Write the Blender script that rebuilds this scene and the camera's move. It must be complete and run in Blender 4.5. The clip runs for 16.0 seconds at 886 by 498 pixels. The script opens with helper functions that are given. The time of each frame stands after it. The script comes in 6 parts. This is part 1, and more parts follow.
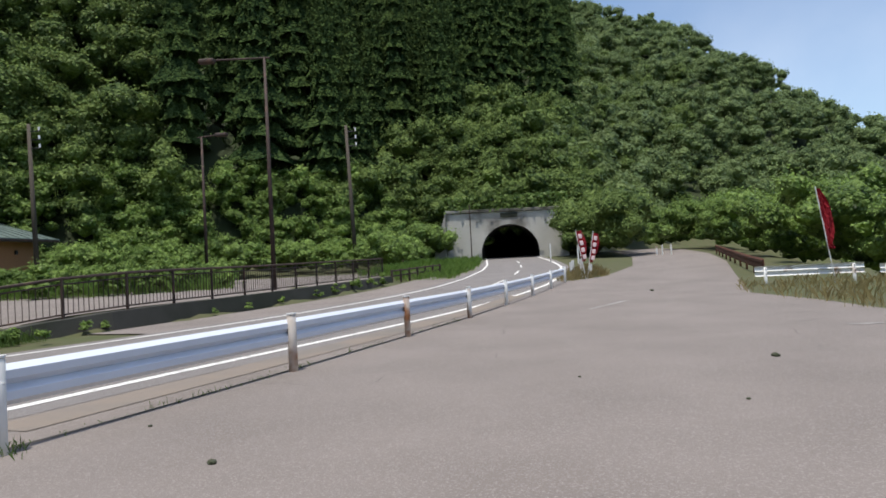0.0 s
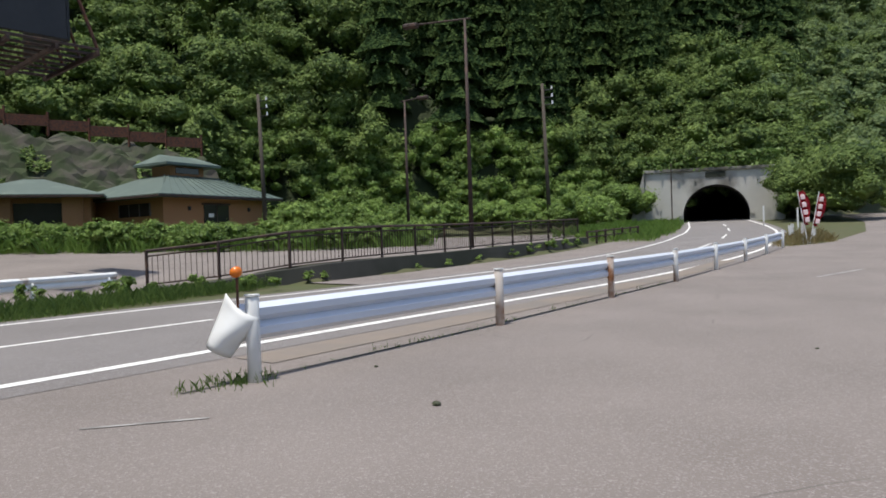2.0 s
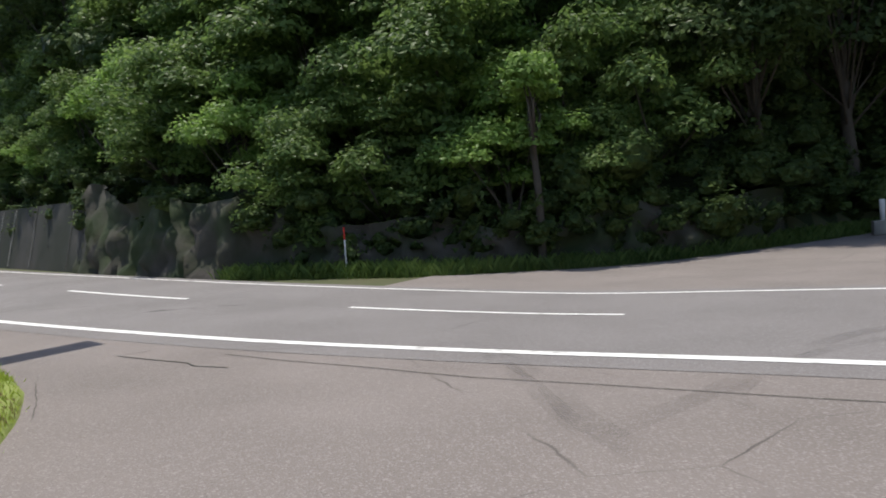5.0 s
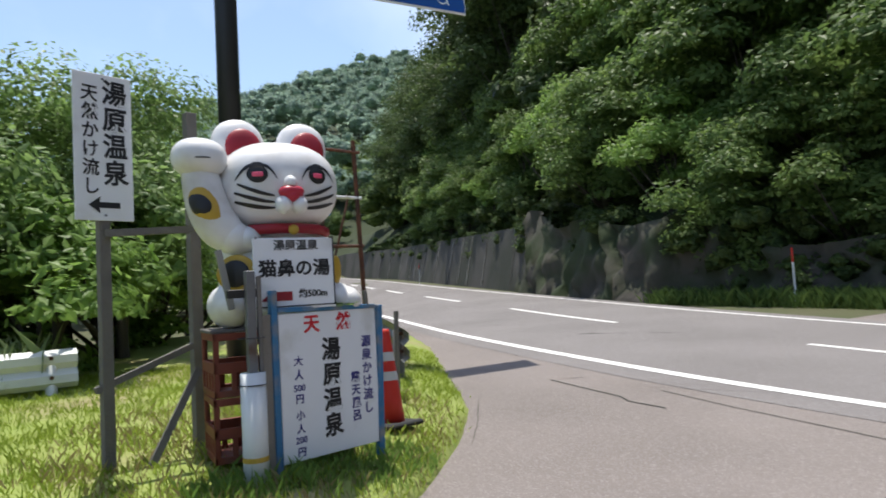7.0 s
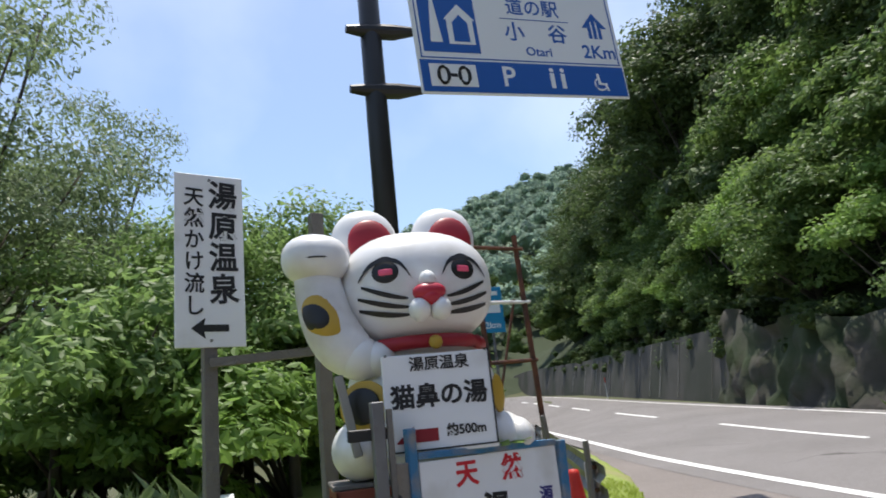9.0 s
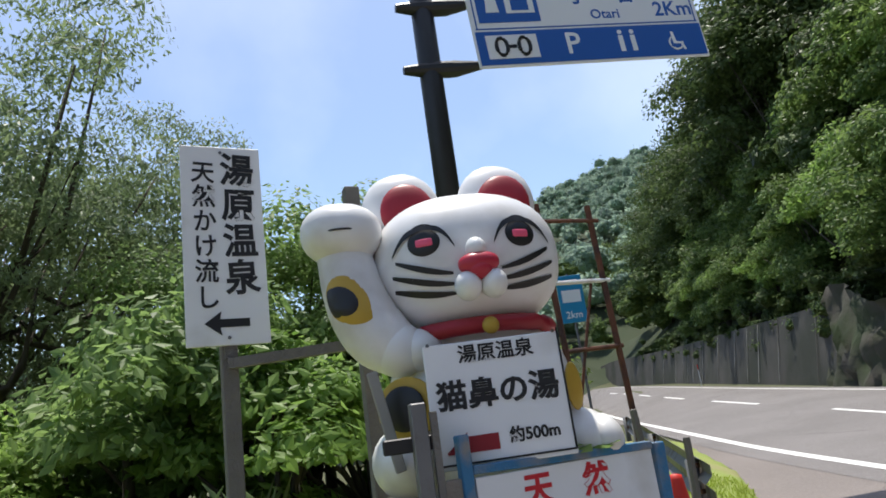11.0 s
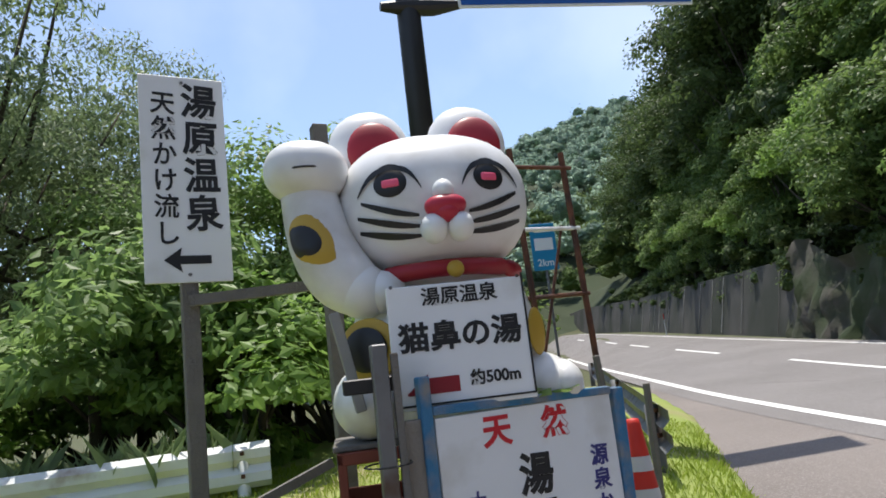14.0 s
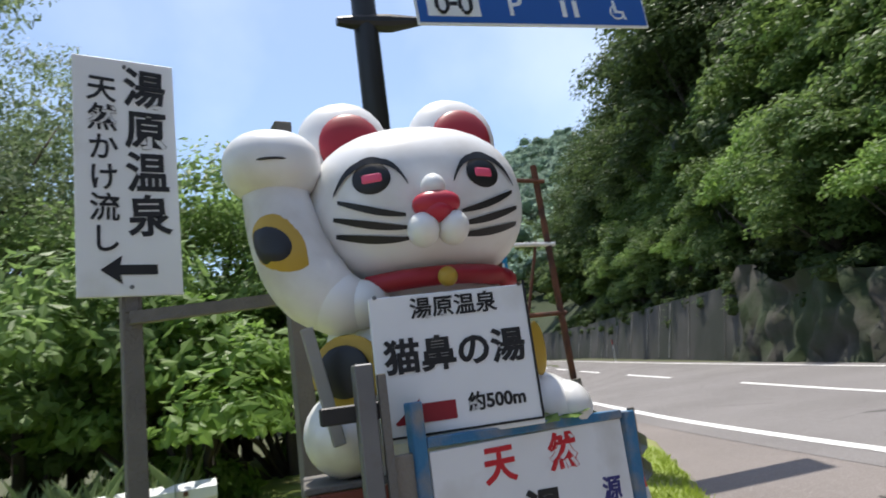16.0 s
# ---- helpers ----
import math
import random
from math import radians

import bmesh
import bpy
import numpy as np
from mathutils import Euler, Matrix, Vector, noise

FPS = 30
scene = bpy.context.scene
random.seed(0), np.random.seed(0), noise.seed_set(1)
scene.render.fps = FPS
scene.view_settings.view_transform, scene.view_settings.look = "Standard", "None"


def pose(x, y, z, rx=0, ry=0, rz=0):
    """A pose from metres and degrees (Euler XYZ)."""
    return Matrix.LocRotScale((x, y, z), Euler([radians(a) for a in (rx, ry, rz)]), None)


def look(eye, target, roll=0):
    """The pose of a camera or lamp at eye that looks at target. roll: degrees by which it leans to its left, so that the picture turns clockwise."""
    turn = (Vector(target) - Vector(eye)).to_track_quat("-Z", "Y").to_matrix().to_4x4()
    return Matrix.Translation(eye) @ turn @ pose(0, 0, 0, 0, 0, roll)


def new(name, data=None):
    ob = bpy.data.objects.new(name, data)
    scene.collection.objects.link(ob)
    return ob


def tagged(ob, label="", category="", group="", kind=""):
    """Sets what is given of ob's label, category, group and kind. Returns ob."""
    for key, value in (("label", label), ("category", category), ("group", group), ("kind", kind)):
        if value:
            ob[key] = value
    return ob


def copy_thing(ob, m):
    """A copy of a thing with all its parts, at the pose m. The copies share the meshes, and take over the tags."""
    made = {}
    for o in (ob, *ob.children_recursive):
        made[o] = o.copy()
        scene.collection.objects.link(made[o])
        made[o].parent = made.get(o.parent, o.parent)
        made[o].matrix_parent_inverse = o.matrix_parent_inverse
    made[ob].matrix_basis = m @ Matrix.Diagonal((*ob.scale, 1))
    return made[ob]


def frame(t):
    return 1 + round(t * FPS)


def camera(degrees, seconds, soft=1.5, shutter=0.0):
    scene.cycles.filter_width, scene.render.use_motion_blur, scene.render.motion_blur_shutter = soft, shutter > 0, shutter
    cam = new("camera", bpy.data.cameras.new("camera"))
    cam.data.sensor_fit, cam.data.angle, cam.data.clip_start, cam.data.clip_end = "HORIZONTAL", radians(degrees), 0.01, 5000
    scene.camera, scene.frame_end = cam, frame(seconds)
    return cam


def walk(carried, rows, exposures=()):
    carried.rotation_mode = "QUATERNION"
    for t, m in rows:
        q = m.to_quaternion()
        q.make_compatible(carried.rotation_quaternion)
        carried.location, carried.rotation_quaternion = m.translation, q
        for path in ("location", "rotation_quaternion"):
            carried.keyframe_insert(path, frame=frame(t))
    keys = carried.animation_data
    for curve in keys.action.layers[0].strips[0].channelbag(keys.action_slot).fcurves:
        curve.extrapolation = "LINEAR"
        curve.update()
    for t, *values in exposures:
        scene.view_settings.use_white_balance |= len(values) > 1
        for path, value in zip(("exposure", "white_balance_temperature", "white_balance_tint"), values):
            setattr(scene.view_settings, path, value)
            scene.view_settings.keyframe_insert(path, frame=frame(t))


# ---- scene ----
cam = camera(66.7, 16.0, 1.7, 0.25)
PATH = [
    (0, (-0.012, -0.056, 1.266), (-0.227, 1.932, 1.321), -3.0),
    (0.5, (-0.052, -0.015, 1.237), (-0.291, 1.97, 1.274), -2.1),
    (1, (-0.099, 0.001, 1.226), (-0.452, 1.97, 1.229), -1.5),
    (1.5, (-0.196, -0.008, 1.218), (-0.77, 1.908, 1.211), -1.1),
    (2, (-0.247, -0.033, 1.214), (-1.01, 1.816, 1.178), -1.9),
    (2.5, (-0.326, -0.06, 1.209), (-1.194, 1.741, 1.158), -1.6),
    (3, (-0.49, -0.154, 1.203), (-1.943, 1.22, 1.166), -1.7),
    (3.5, (-0.732, -0.217, 1.182), (-2.651, 0.348, 1.179), -1.9),
    (4, (-0.909, -0.192, 1.187), (-2.9, -0.382, 1.181), -3.0),
    (4.5, (-1.036, -0.245, 1.17), (-2.959, -0.793, 1.137), -4.2),
    (5, (-1.171, -0.401, 1.168), (-3.05, -1.086, 1.14), -4.0),
    (5.2, (-1.284, -0.423, 1.176), (-3.126, -1.2, 1.152), -4.3),
    (7.3, (-1.848, -1.08, 1.192), (-2.875, -2.791, 1.338), -3.2),
    (7.5, (-1.928, -1.13, 1.195), (-2.877, -2.883, 1.362), -3.3),
    (8, (-2.065, -1.337, 1.213), (-2.825, -3.168, 1.478), -3.1),
    (8.5, (-2.179, -1.622, 1.241), (-2.971, -3.413, 1.648), -4.7),
    (9, (-2.299, -1.892, 1.24), (-2.993, -3.701, 1.736), -6.0),
    (9.5, (-2.409, -2.126, 1.247), (-2.934, -3.978, 1.791), -6.5),
    (12, (-2.591, -2.423, 1.258), (-3.065, -4.305, 1.742), -8.0),
    (12.5, (-2.59, -2.424, 1.255), (-3.073, -4.306, 1.73), -8.1),
    (13, (-2.6, -2.428, 1.251), (-3.086, -4.316, 1.696), -8.0),
    (13.5, (-2.6, -2.426, 1.245), (-3.11, -4.324, 1.614), -7.3),
    (14, (-2.61, -2.433, 1.252), (-3.147, -4.329, 1.595), -6.6),
    (14.5, (-2.599, -2.441, 1.243), (-3.139, -4.335, 1.59), -6.2),
    (15, (-2.624, -2.461, 1.24), (-3.15, -4.36, 1.582), -5.9),
    (15.5, (-2.627, -2.551, 1.236), (-3.109, -4.461, 1.582), -5.5),
    (16, (-2.57, -2.764, 1.251), (-3.257, -4.598, 1.657), -7.6),
]
walk(cam, [(t, look(eye, target, roll)) for t, eye, target, roll in PATH], [(0.0, 0.22), (5.2, 0.22), (7.3, 0.52), (12.0, 0.46), (13.5, 0.5), (16.0, 0.55)])

# ---- world, sun, exposure ----
SUN = Vector((-0.12, -0.47, 1.95)).normalized()
world = bpy.data.worlds.new("world")
scene.world = world
world.use_nodes = True
wn = world.node_tree.nodes
sky = wn.new("ShaderNodeTexSky")
sky.sky_type, sky.sun_disc = "NISHITA", False
sky.sun_elevation, sky.sun_rotation = math.asin(SUN.z), math.atan2(SUN.x, SUN.y)
sky.air_density, sky.dust_density, sky.altitude = 1.0, 1.6, 500
wn["Background"].inputs["Strength"].default_value = 0.155
# thin high cloud: the sky's own colour, paler and a little brighter in drifting patches
cloud, pale, veil, wco = wn.new("ShaderNodeTexNoise"), wn.new("ShaderNodeHueSaturation"), wn.new("ShaderNodeMix"), wn.new("ShaderNodeTexCoord")
thin = wn.new("ShaderNodeMapRange")
cloud.inputs["Scale"].default_value, cloud.inputs["Detail"].default_value = 2.2, 6
pale.inputs["Saturation"].default_value, pale.inputs["Value"].default_value = 0.4, 1.35
thin.inputs["From Min"].default_value, thin.inputs["From Max"].default_value, thin.inputs["To Max"].default_value = 0.45, 0.8, 0.5
veil.data_type = "RGBA"
wl = world.node_tree.links
wl.new(wco.outputs["Generated"], cloud.inputs["Vector"])
wl.new(sky.outputs[0], pale.inputs["Color"])
wl.new(cloud.outputs["Fac"], thin.inputs["Value"])
wl.new(thin.outputs["Result"], veil.inputs["Factor"])
wl.new(sky.outputs[0], veil.inputs["A"])
wl.new(pale.outputs["Color"], veil.inputs["B"])
wl.new(veil.outputs["Result"], wn["Background"].inputs["Color"])
sun = new("sun", bpy.data.lights.new("sun", "SUN"))
sun.data.energy, sun.data.angle, sun.data.color = 4.0, radians(0.6), (1.0, 0.95, 0.87)
sun.matrix_world = look(SUN * 60, (0, 0, 0))

# ---- materials ----
MATS = {}


def mat(name, col, col2=None, rough=0.8, metal=0.0, scale=3.0, fine=0.0, bump=0.0, stain=None, amount=0.35, piece=0.0, spec=0.4):
    """Procedural surface: two colours mixed by coarse noise, stains by a second one, fine grain as bump."""
    if name in MATS:
        return MATS[name]
    m = MATS[name] = bpy.data.materials.new(name)
    m.use_nodes = True
    nt = m.node_tree
    n, l = nt.nodes, nt.links
    b = n["Principled BSDF"]
    b.inputs["Roughness"].default_value, b.inputs["Metallic"].default_value = rough, metal
    b.inputs["Specular IOR Level"].default_value = spec
    tc = n.new("ShaderNodeTexCoord")
    noi = n.new("ShaderNodeTexNoise")
    noi.inputs["Scale"].default_value, noi.inputs["Detail"].default_value = scale, 6
    l.new(tc.outputs["Object"], noi.inputs["Vector"])
    mix = n.new("ShaderNodeMix")
    mix.data_type = "RGBA"
    mix.inputs["A"].default_value = (*col, 1)
    mix.inputs["B"].default_value = (*(col2 or [c * 0.8 for c in col]), 1)
    l.new(noi.outputs["Fac"], mix.inputs["Factor"])
    out = mix.outputs["Result"]
    if stain:
        s = n.new("ShaderNodeTexNoise")
        s.inputs["Scale"].default_value, s.inputs["Detail"].default_value = scale * 0.37, 8
        l.new(tc.outputs["Object"], s.inputs["Vector"])
        r = n.new("ShaderNodeMapRange")
        r.inputs["From Min"].default_value, r.inputs["From Max"].default_value = 0.62 - amount * 0.35, 0.74 - amount * 0.2
        l.new(s.outputs["Fac"], r.inputs["Value"])
        mx = n.new("ShaderNodeMix")
        mx.data_type = "RGBA"
        mx.inputs["B"].default_value = (*stain, 1)
        l.new(out, mx.inputs["A"])
        l.new(r.outputs["Result"], mx.inputs["Factor"])
        out = mx.outputs["Result"]
    if piece:
        oi = n.new("ShaderNodeObjectInfo")
        hs = n.new("ShaderNodeHueSaturation")
        mr = n.new("ShaderNodeMapRange")
        mr.inputs["To Min"].default_value, mr.inputs["To Max"].default_value = 1 - piece, 1 + piece
        l.new(oi.outputs["Random"], mr.inputs["Value"])
        l.new(mr.outputs["Result"], hs.inputs["Value"])
        l.new(out, hs.inputs["Color"])
        out = hs.outputs["Color"]
    l.new(out, b.inputs["Base Color"])
    if bump:
        g = n.new("ShaderNodeTexNoise")
        g.inputs["Scale"].default_value, g.inputs["Detail"].default_value = fine or scale * 20, 4
        l.new(tc.outputs["Object"], g.inputs["Vector"])
        bu = n.new("ShaderNodeBump")
        bu.inputs["Strength"].default_value, bu.inputs["Distance"].default_value = bump, 0.02
        l.new(g.outputs["Fac"], bu.inputs["Height"])
        l.new(bu.outputs["Normal"], b.inputs["Normal"])
    return m


def leaf_mat(name, dark, light, sheen=0.45, trans=0.35, clump=0.0):
    """Leaves: colour varies leaf by leaf and tree by tree; light passes through. clump: leaf bunches a metre, as colour and relief."""
    m = MATS[name] = bpy.data.materials.new(name)
    m.use_nodes = True
    nt = m.node_tree
    n, l = nt.nodes, nt.links
    b = n["Principled BSDF"]
    geo, tc, noi = n.new("ShaderNodeNewGeometry"), n.new("ShaderNodeTexCoord"), n.new("ShaderNodeTexNoise")
    noi.inputs["Scale"].default_value, noi.inputs["Detail"].default_value = 0.35, 3
    l.new(geo.outputs["Position"], noi.inputs["Vector"])
    add = n.new("ShaderNodeMath")
    add.operation = "MULTIPLY_ADD"
    add.inputs[1].default_value, add.inputs[2].default_value = 0.6, -0.05
    l.new(geo.outputs["Random Per Island"], add.inputs[0])
    ad2 = n.new("ShaderNodeMath")
    ad2.operation = "MULTIPLY_ADD"
    ad2.inputs[1].default_value = 0.9
    l.new(noi.outputs["Fac"], ad2.inputs[0])
    ad3 = n.new("ShaderNodeMath")
    ad3.inputs[1].default_value = -0.3
    l.new(add.outputs[0], ad2.inputs[2])
    l.new(ad2.outputs[0], ad3.inputs[0])
    mix = n.new("ShaderNodeMix")
    mix.data_type = "RGBA"
    mix.clamp_factor = True
    mix.inputs["A"].default_value, mix.inputs["B"].default_value = (*dark, 1), (*light, 1)
    fac = ad3.outputs[0]
    if clump:
        vor, sep, ad4, bu = n.new("ShaderNodeTexVoronoi"), n.new("ShaderNodeSeparateColor"), n.new("ShaderNodeMath"), n.new("ShaderNodeBump")
        vor.inputs["Scale"].default_value, vor.inputs["Detail"].default_value = clump, 1.5
        l.new(geo.outputs["Position"], vor.inputs["Vector"])
        l.new(vor.outputs["Color"], sep.inputs["Color"])
        ad4.operation = "MULTIPLY_ADD"
        ad4.inputs[1].default_value = 0.55
        l.new(sep.outputs[0], ad4.inputs[0])
        l.new(fac, ad4.inputs[2])
        fac = ad4.outputs[0]
        ad3.inputs[1].default_value = -0.6
        bu.inputs["Strength"].default_value, bu.inputs["Distance"].default_value, bu.invert = 1.0, 0.9 / clump, True
        l.new(vor.outputs["Distance"], bu.inputs["Height"])
        l.new(bu.outputs["Normal"], b.inputs["Normal"])
    l.new(fac, mix.inputs["Factor"])
    l.new(mix.outputs["Result"], b.inputs["Base Color"])
    b.inputs["Roughness"].default_value = 0.45
    b.inputs["Specular IOR Level"].default_value = sheen
    tr = n.new("ShaderNodeBsdfTranslucent")
    if clump:
        l.new(bu.outputs["Normal"], tr.inputs["Normal"])
    hs = n.new("ShaderNodeHueSaturation")
    hs.inputs["Value"].default_value = 1.5
    l.new(mix.outputs["Result"], hs.inputs["Color"])
    l.new(hs.outputs["Color"], tr.inputs["Color"])
    ms = n.new("ShaderNodeMixShader")
    ms.inputs[0].default_value = trans
    l.new(b.outputs[0], ms.inputs[1])
    l.new(tr.outputs[0], ms.inputs[2])
    l.new(ms.outputs[0], n["Material Output"].inputs["Surface"])
    return m


def asphalt_mat(name, base, dark, pebble):
    """Worn asphalt: pale stones in a dark binder, broad patches, fine cracks."""
    m = MATS[name] = bpy.data.materials.new(name)
    m.use_nodes = True
    nt = m.node_tree
    n, l = nt.nodes, nt.links
    b = n["Principled BSDF"]
    b.inputs["Roughness"].default_value = 0.85
    b.inputs["Specular IOR Level"].default_value = 0.25
    tc = n.new("ShaderNodeTexCoord")

    def noise_tex(s, d=5):
        t = n.new("ShaderNodeTexNoise")
        t.inputs["Scale"].default_value, t.inputs["Detail"].default_value = s, d
        l.new(tc.outputs["Object"], t.inputs["Vector"])
        return t.outputs["Fac"]

    def ramp(f, a, c):
        r = n.new("ShaderNodeMapRange")
        r.inputs["From Min"].default_value, r.inputs["From Max"].default_value = a, c
        l.new(f, r.inputs["Value"])
        return r.outputs["Result"]

    def blend(f, a, c):
        x = n.new("ShaderNodeMix")
        x.data_type = "RGBA"
        for s, v in (("A", a), ("B", c)):
            if isinstance(v, tuple):
                x.inputs[s].default_value = (*v, 1)
            else:
                l.new(v, x.inputs[s])
        l.new(f, x.inputs["Factor"])
        return x.outputs["Result"]

    c = blend(ramp(noise_tex(0.45, 7), 0.35, 0.7), base, dark)
    vor = n.new("ShaderNodeTexVoronoi")
    vor.inputs["Scale"].default_value = 95
    l.new(tc.outputs["Object"], vor.inputs["Vector"])
    sep = n.new("ShaderNodeSeparateColor")
    l.new(vor.outputs["Color"], sep.inputs["Color"])
    c = blend(ramp(sep.outputs[0], 0.72, 1.0), c, pebble)
    c = blend(ramp(noise_tex(110, 2), 0.60, 0.8), c, tuple(v * 0.45 for v in dark))
    cr = n.new("ShaderNodeTexVoronoi")
    cr.feature = "DISTANCE_TO_EDGE"
    cr.inputs["Scale"].default_value = 0.22
    wob = n.new("ShaderNodeMix")
    wob.data_type = "VECTOR"
    wob.inputs["Factor"].default_value = 0.12
    nz = n.new("ShaderNodeTexNoise")
    nz.inputs["Scale"].default_value, nz.inputs["Detail"].default_value = 1.2, 6
    l.new(tc.outputs["Object"], nz.inputs["Vector"])
    l.new(tc.outputs["Object"], wob.inputs["A"])
    l.new(nz.outputs["Color"], wob.inputs["B"])
    l.new(wob.outputs["Result"], cr.inputs["Vector"])
    line = n.new("ShaderNodeMath")
    line.operation = "MULTIPLY"
    l.new(ramp(cr.outputs["Distance"], 0.002, 0.0), line.inputs[0])
    l.new(ramp(noise_tex(0.5, 2), 0.5, 0.62), line.inputs[1])
    c = blend(line.outputs[0], c, tuple(v * 0.4 for v in dark))
    l.new(c, b.inputs["Base Color"])
    bu = n.new("ShaderNodeBump")
    bu.inputs["Strength"].default_value, bu.inputs["Distance"].default_value = 0.5, 0.008
    l.new(vor.outputs["Distance"], bu.inputs["Height"])
    l.new(bu.outputs["Normal"], b.inputs["Normal"])
    return m


ASPHALT = asphalt_mat("worn_asphalt", (0.21, 0.183, 0.168), (0.165, 0.144, 0.131), (0.275, 0.25, 0.235))
ROADTOP = asphalt_mat("road_asphalt", (0.195, 0.18, 0.174), (0.155, 0.142, 0.136), (0.26, 0.253, 0.248))
EARTH = mat("earth_and_grass", (0.05, 0.075, 0.02), (0.10, 0.085, 0.05), 0.95, scale=0.8, bump=0.6, fine=12)
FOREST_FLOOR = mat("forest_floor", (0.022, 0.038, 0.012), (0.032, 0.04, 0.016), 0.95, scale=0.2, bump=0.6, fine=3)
LINE = mat("road_paint", (0.78, 0.78, 0.76), (0.62, 0.61, 0.58), 0.7, scale=14, stain=(0.4, 0.39, 0.37), amount=0.2)
LINE_WORN = mat("worn_road_paint", (0.42, 0.41, 0.39), (0.3, 0.29, 0.28), 0.8, scale=9, stain=(0.2, 0.19, 0.18), amount=0.6)
CONCRETE = mat("stained_concrete", (0.36, 0.35, 0.32), (0.25, 0.24, 0.21), 0.9, scale=0.9, stain=(0.10, 0.095, 0.08), amount=0.55, bump=0.3, fine=30)
PORTAL = mat("streaked_portal_concrete", (0.52, 0.51, 0.47), (0.38, 0.37, 0.33), 0.9, scale=0.7, stain=(0.16, 0.15, 0.13), amount=0.3, bump=0.3, fine=30)
# base colour darkened further for the tree shade on the retaining wall
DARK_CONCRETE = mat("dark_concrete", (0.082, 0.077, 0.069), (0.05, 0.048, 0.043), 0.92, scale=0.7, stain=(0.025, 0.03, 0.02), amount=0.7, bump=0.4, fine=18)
ROCK = mat("mossy_rock", (0.10, 0.085, 0.075), (0.05, 0.05, 0.035), 0.95, scale=1.6, stain=(0.035, 0.05, 0.02), amount=0.7, bump=0.8, fine=7)
BARK = mat("bark", (0.10, 0.085, 0.065), (0.05, 0.042, 0.035), 0.95, scale=6, bump=0.5, fine=30)
LEAF = leaf_mat("broad_leaves", (0.06, 0.11, 0.03), (0.20, 0.28, 0.08), 0.15, 0.4)
# darker copy of the broad leaves: the wood's shade is in the colour
LEAF_DEEP = leaf_mat("shade_painted_leaves", (0.045, 0.075, 0.028), (0.125, 0.175, 0.055), 0.12, 0.35)
LEAF_BRIGHT = leaf_mat("bright_leaves", (0.10, 0.18, 0.036), (0.29, 0.42, 0.11), 0.2, 0.45)
LEAF_FEATHER = leaf_mat("feathery_leaves", (0.10, 0.145, 0.065), (0.28, 0.35, 0.18), 0.3, 0.45)
LEAF_PAMPAS = leaf_mat("pampas_blades", (0.20, 0.27, 0.12), (0.45, 0.52, 0.30), 0.3, 0.45)
# paler, bluer leaves: the haze of distance is put into the colour
LEAF_HAZE = leaf_mat("haze_tinted_leaves", (0.195, 0.27, 0.22), (0.32, 0.42, 0.30), 0.05, 0.45, 0.4)
LEAF_MID = leaf_mat("bush_leaves", (0.09, 0.155, 0.05), (0.28, 0.39, 0.13), 0.2, 0.45)
LEAF_FAR = leaf_mat("far_leaves", (0.055, 0.095, 0.032), (0.22, 0.30, 0.09), 0.1, 0.32, 1.9)
# lightened, low-contrast leaves: thin haze over the far hillside, as colour
LEAF_HILL = leaf_mat("hazed_hillside_leaves", (0.10, 0.15, 0.07), (0.22, 0.29, 0.115), 0.08, 0.32, 1.1)
# bank growth, its green darkened to stand for backlit shade
LEAF_BANK = leaf_mat("shade_painted_bank_leaves", (0.035, 0.06, 0.022), (0.11, 0.16, 0.048), 0.1, 0.3, 2.4)
LEAF_SCRUB = leaf_mat("scrub_leaves", (0.06, 0.11, 0.026), (0.27, 0.39, 0.10), 0.25, 0.35, 2.8)
CEDAR = leaf_mat("cedar_needles", (0.024, 0.046, 0.02), (0.085, 0.13, 0.042), 0.0, 0.2, 2.2)
GRASS = leaf_mat("grass_blades", (0.19, 0.26, 0.034), (0.43, 0.51, 0.10), 0.2, 0.45)
HAY = leaf_mat("dry_grass", (0.22, 0.18, 0.08), (0.42, 0.36, 0.18), 0.2, 0.3)


# ---- mesh helpers ----
def mesh_object(name, bm, material, parent=None, smooth=False):
    me = bpy.data.meshes.new(name)
    bm.to_mesh(me)
    bm.free()
    for x in material if isinstance(material, (list, tuple)) else [material]:
        me.materials.append(x)
    if smooth:
        me.shade_smooth()
    ob = new(name, me)
    ob.parent = parent
    return ob


def part(name, bm, material, parent, label="", smooth=False):
    return tagged(mesh_object(name, bm, material, parent, smooth), label)


def raw_object(name, verts, faces, material, parent=None, smooth=False):
    """A mesh from numpy arrays; all faces have the same number of corners."""
    me = bpy.data.meshes.new(name)
    verts, faces = np.asarray(verts, "f"), np.asarray(faces, "i")
    k = faces.shape[1]
    me.vertices.add(len(verts))
    me.vertices.foreach_set("co", verts.ravel())
    me.loops.add(faces.size)
    me.loops.foreach_set("vertex_index", faces.ravel())
    me.polygons.add(len(faces))
    me.polygons.foreach_set("loop_start", np.arange(len(faces), dtype="i") * k)
    me.polygons.foreach_set("use_smooth", np.full(len(faces), smooth))
    me.update(calc_edges=True)
    me.materials.append(material)
    ob = new(name, me)
    ob.parent = parent
    return ob


def box(sx, sy, sz, at=(0, 0, 0), bev=0.0, rot=None, bm=None):
    """A box centred on at, with bevelled edges."""
    b = bm or bmesh.new()
    m = Matrix.Translation(at) @ (rot or Matrix()) @ Matrix.Diagonal((sx, sy, sz, 1))
    vs = bmesh.ops.create_cube(b, size=1, matrix=m)["verts"]
    if bev:
        bmesh.ops.bevel(b, geom=list({e for v in vs for e in v.link_edges}), offset=bev, segments=1, affect="EDGES")
    return b


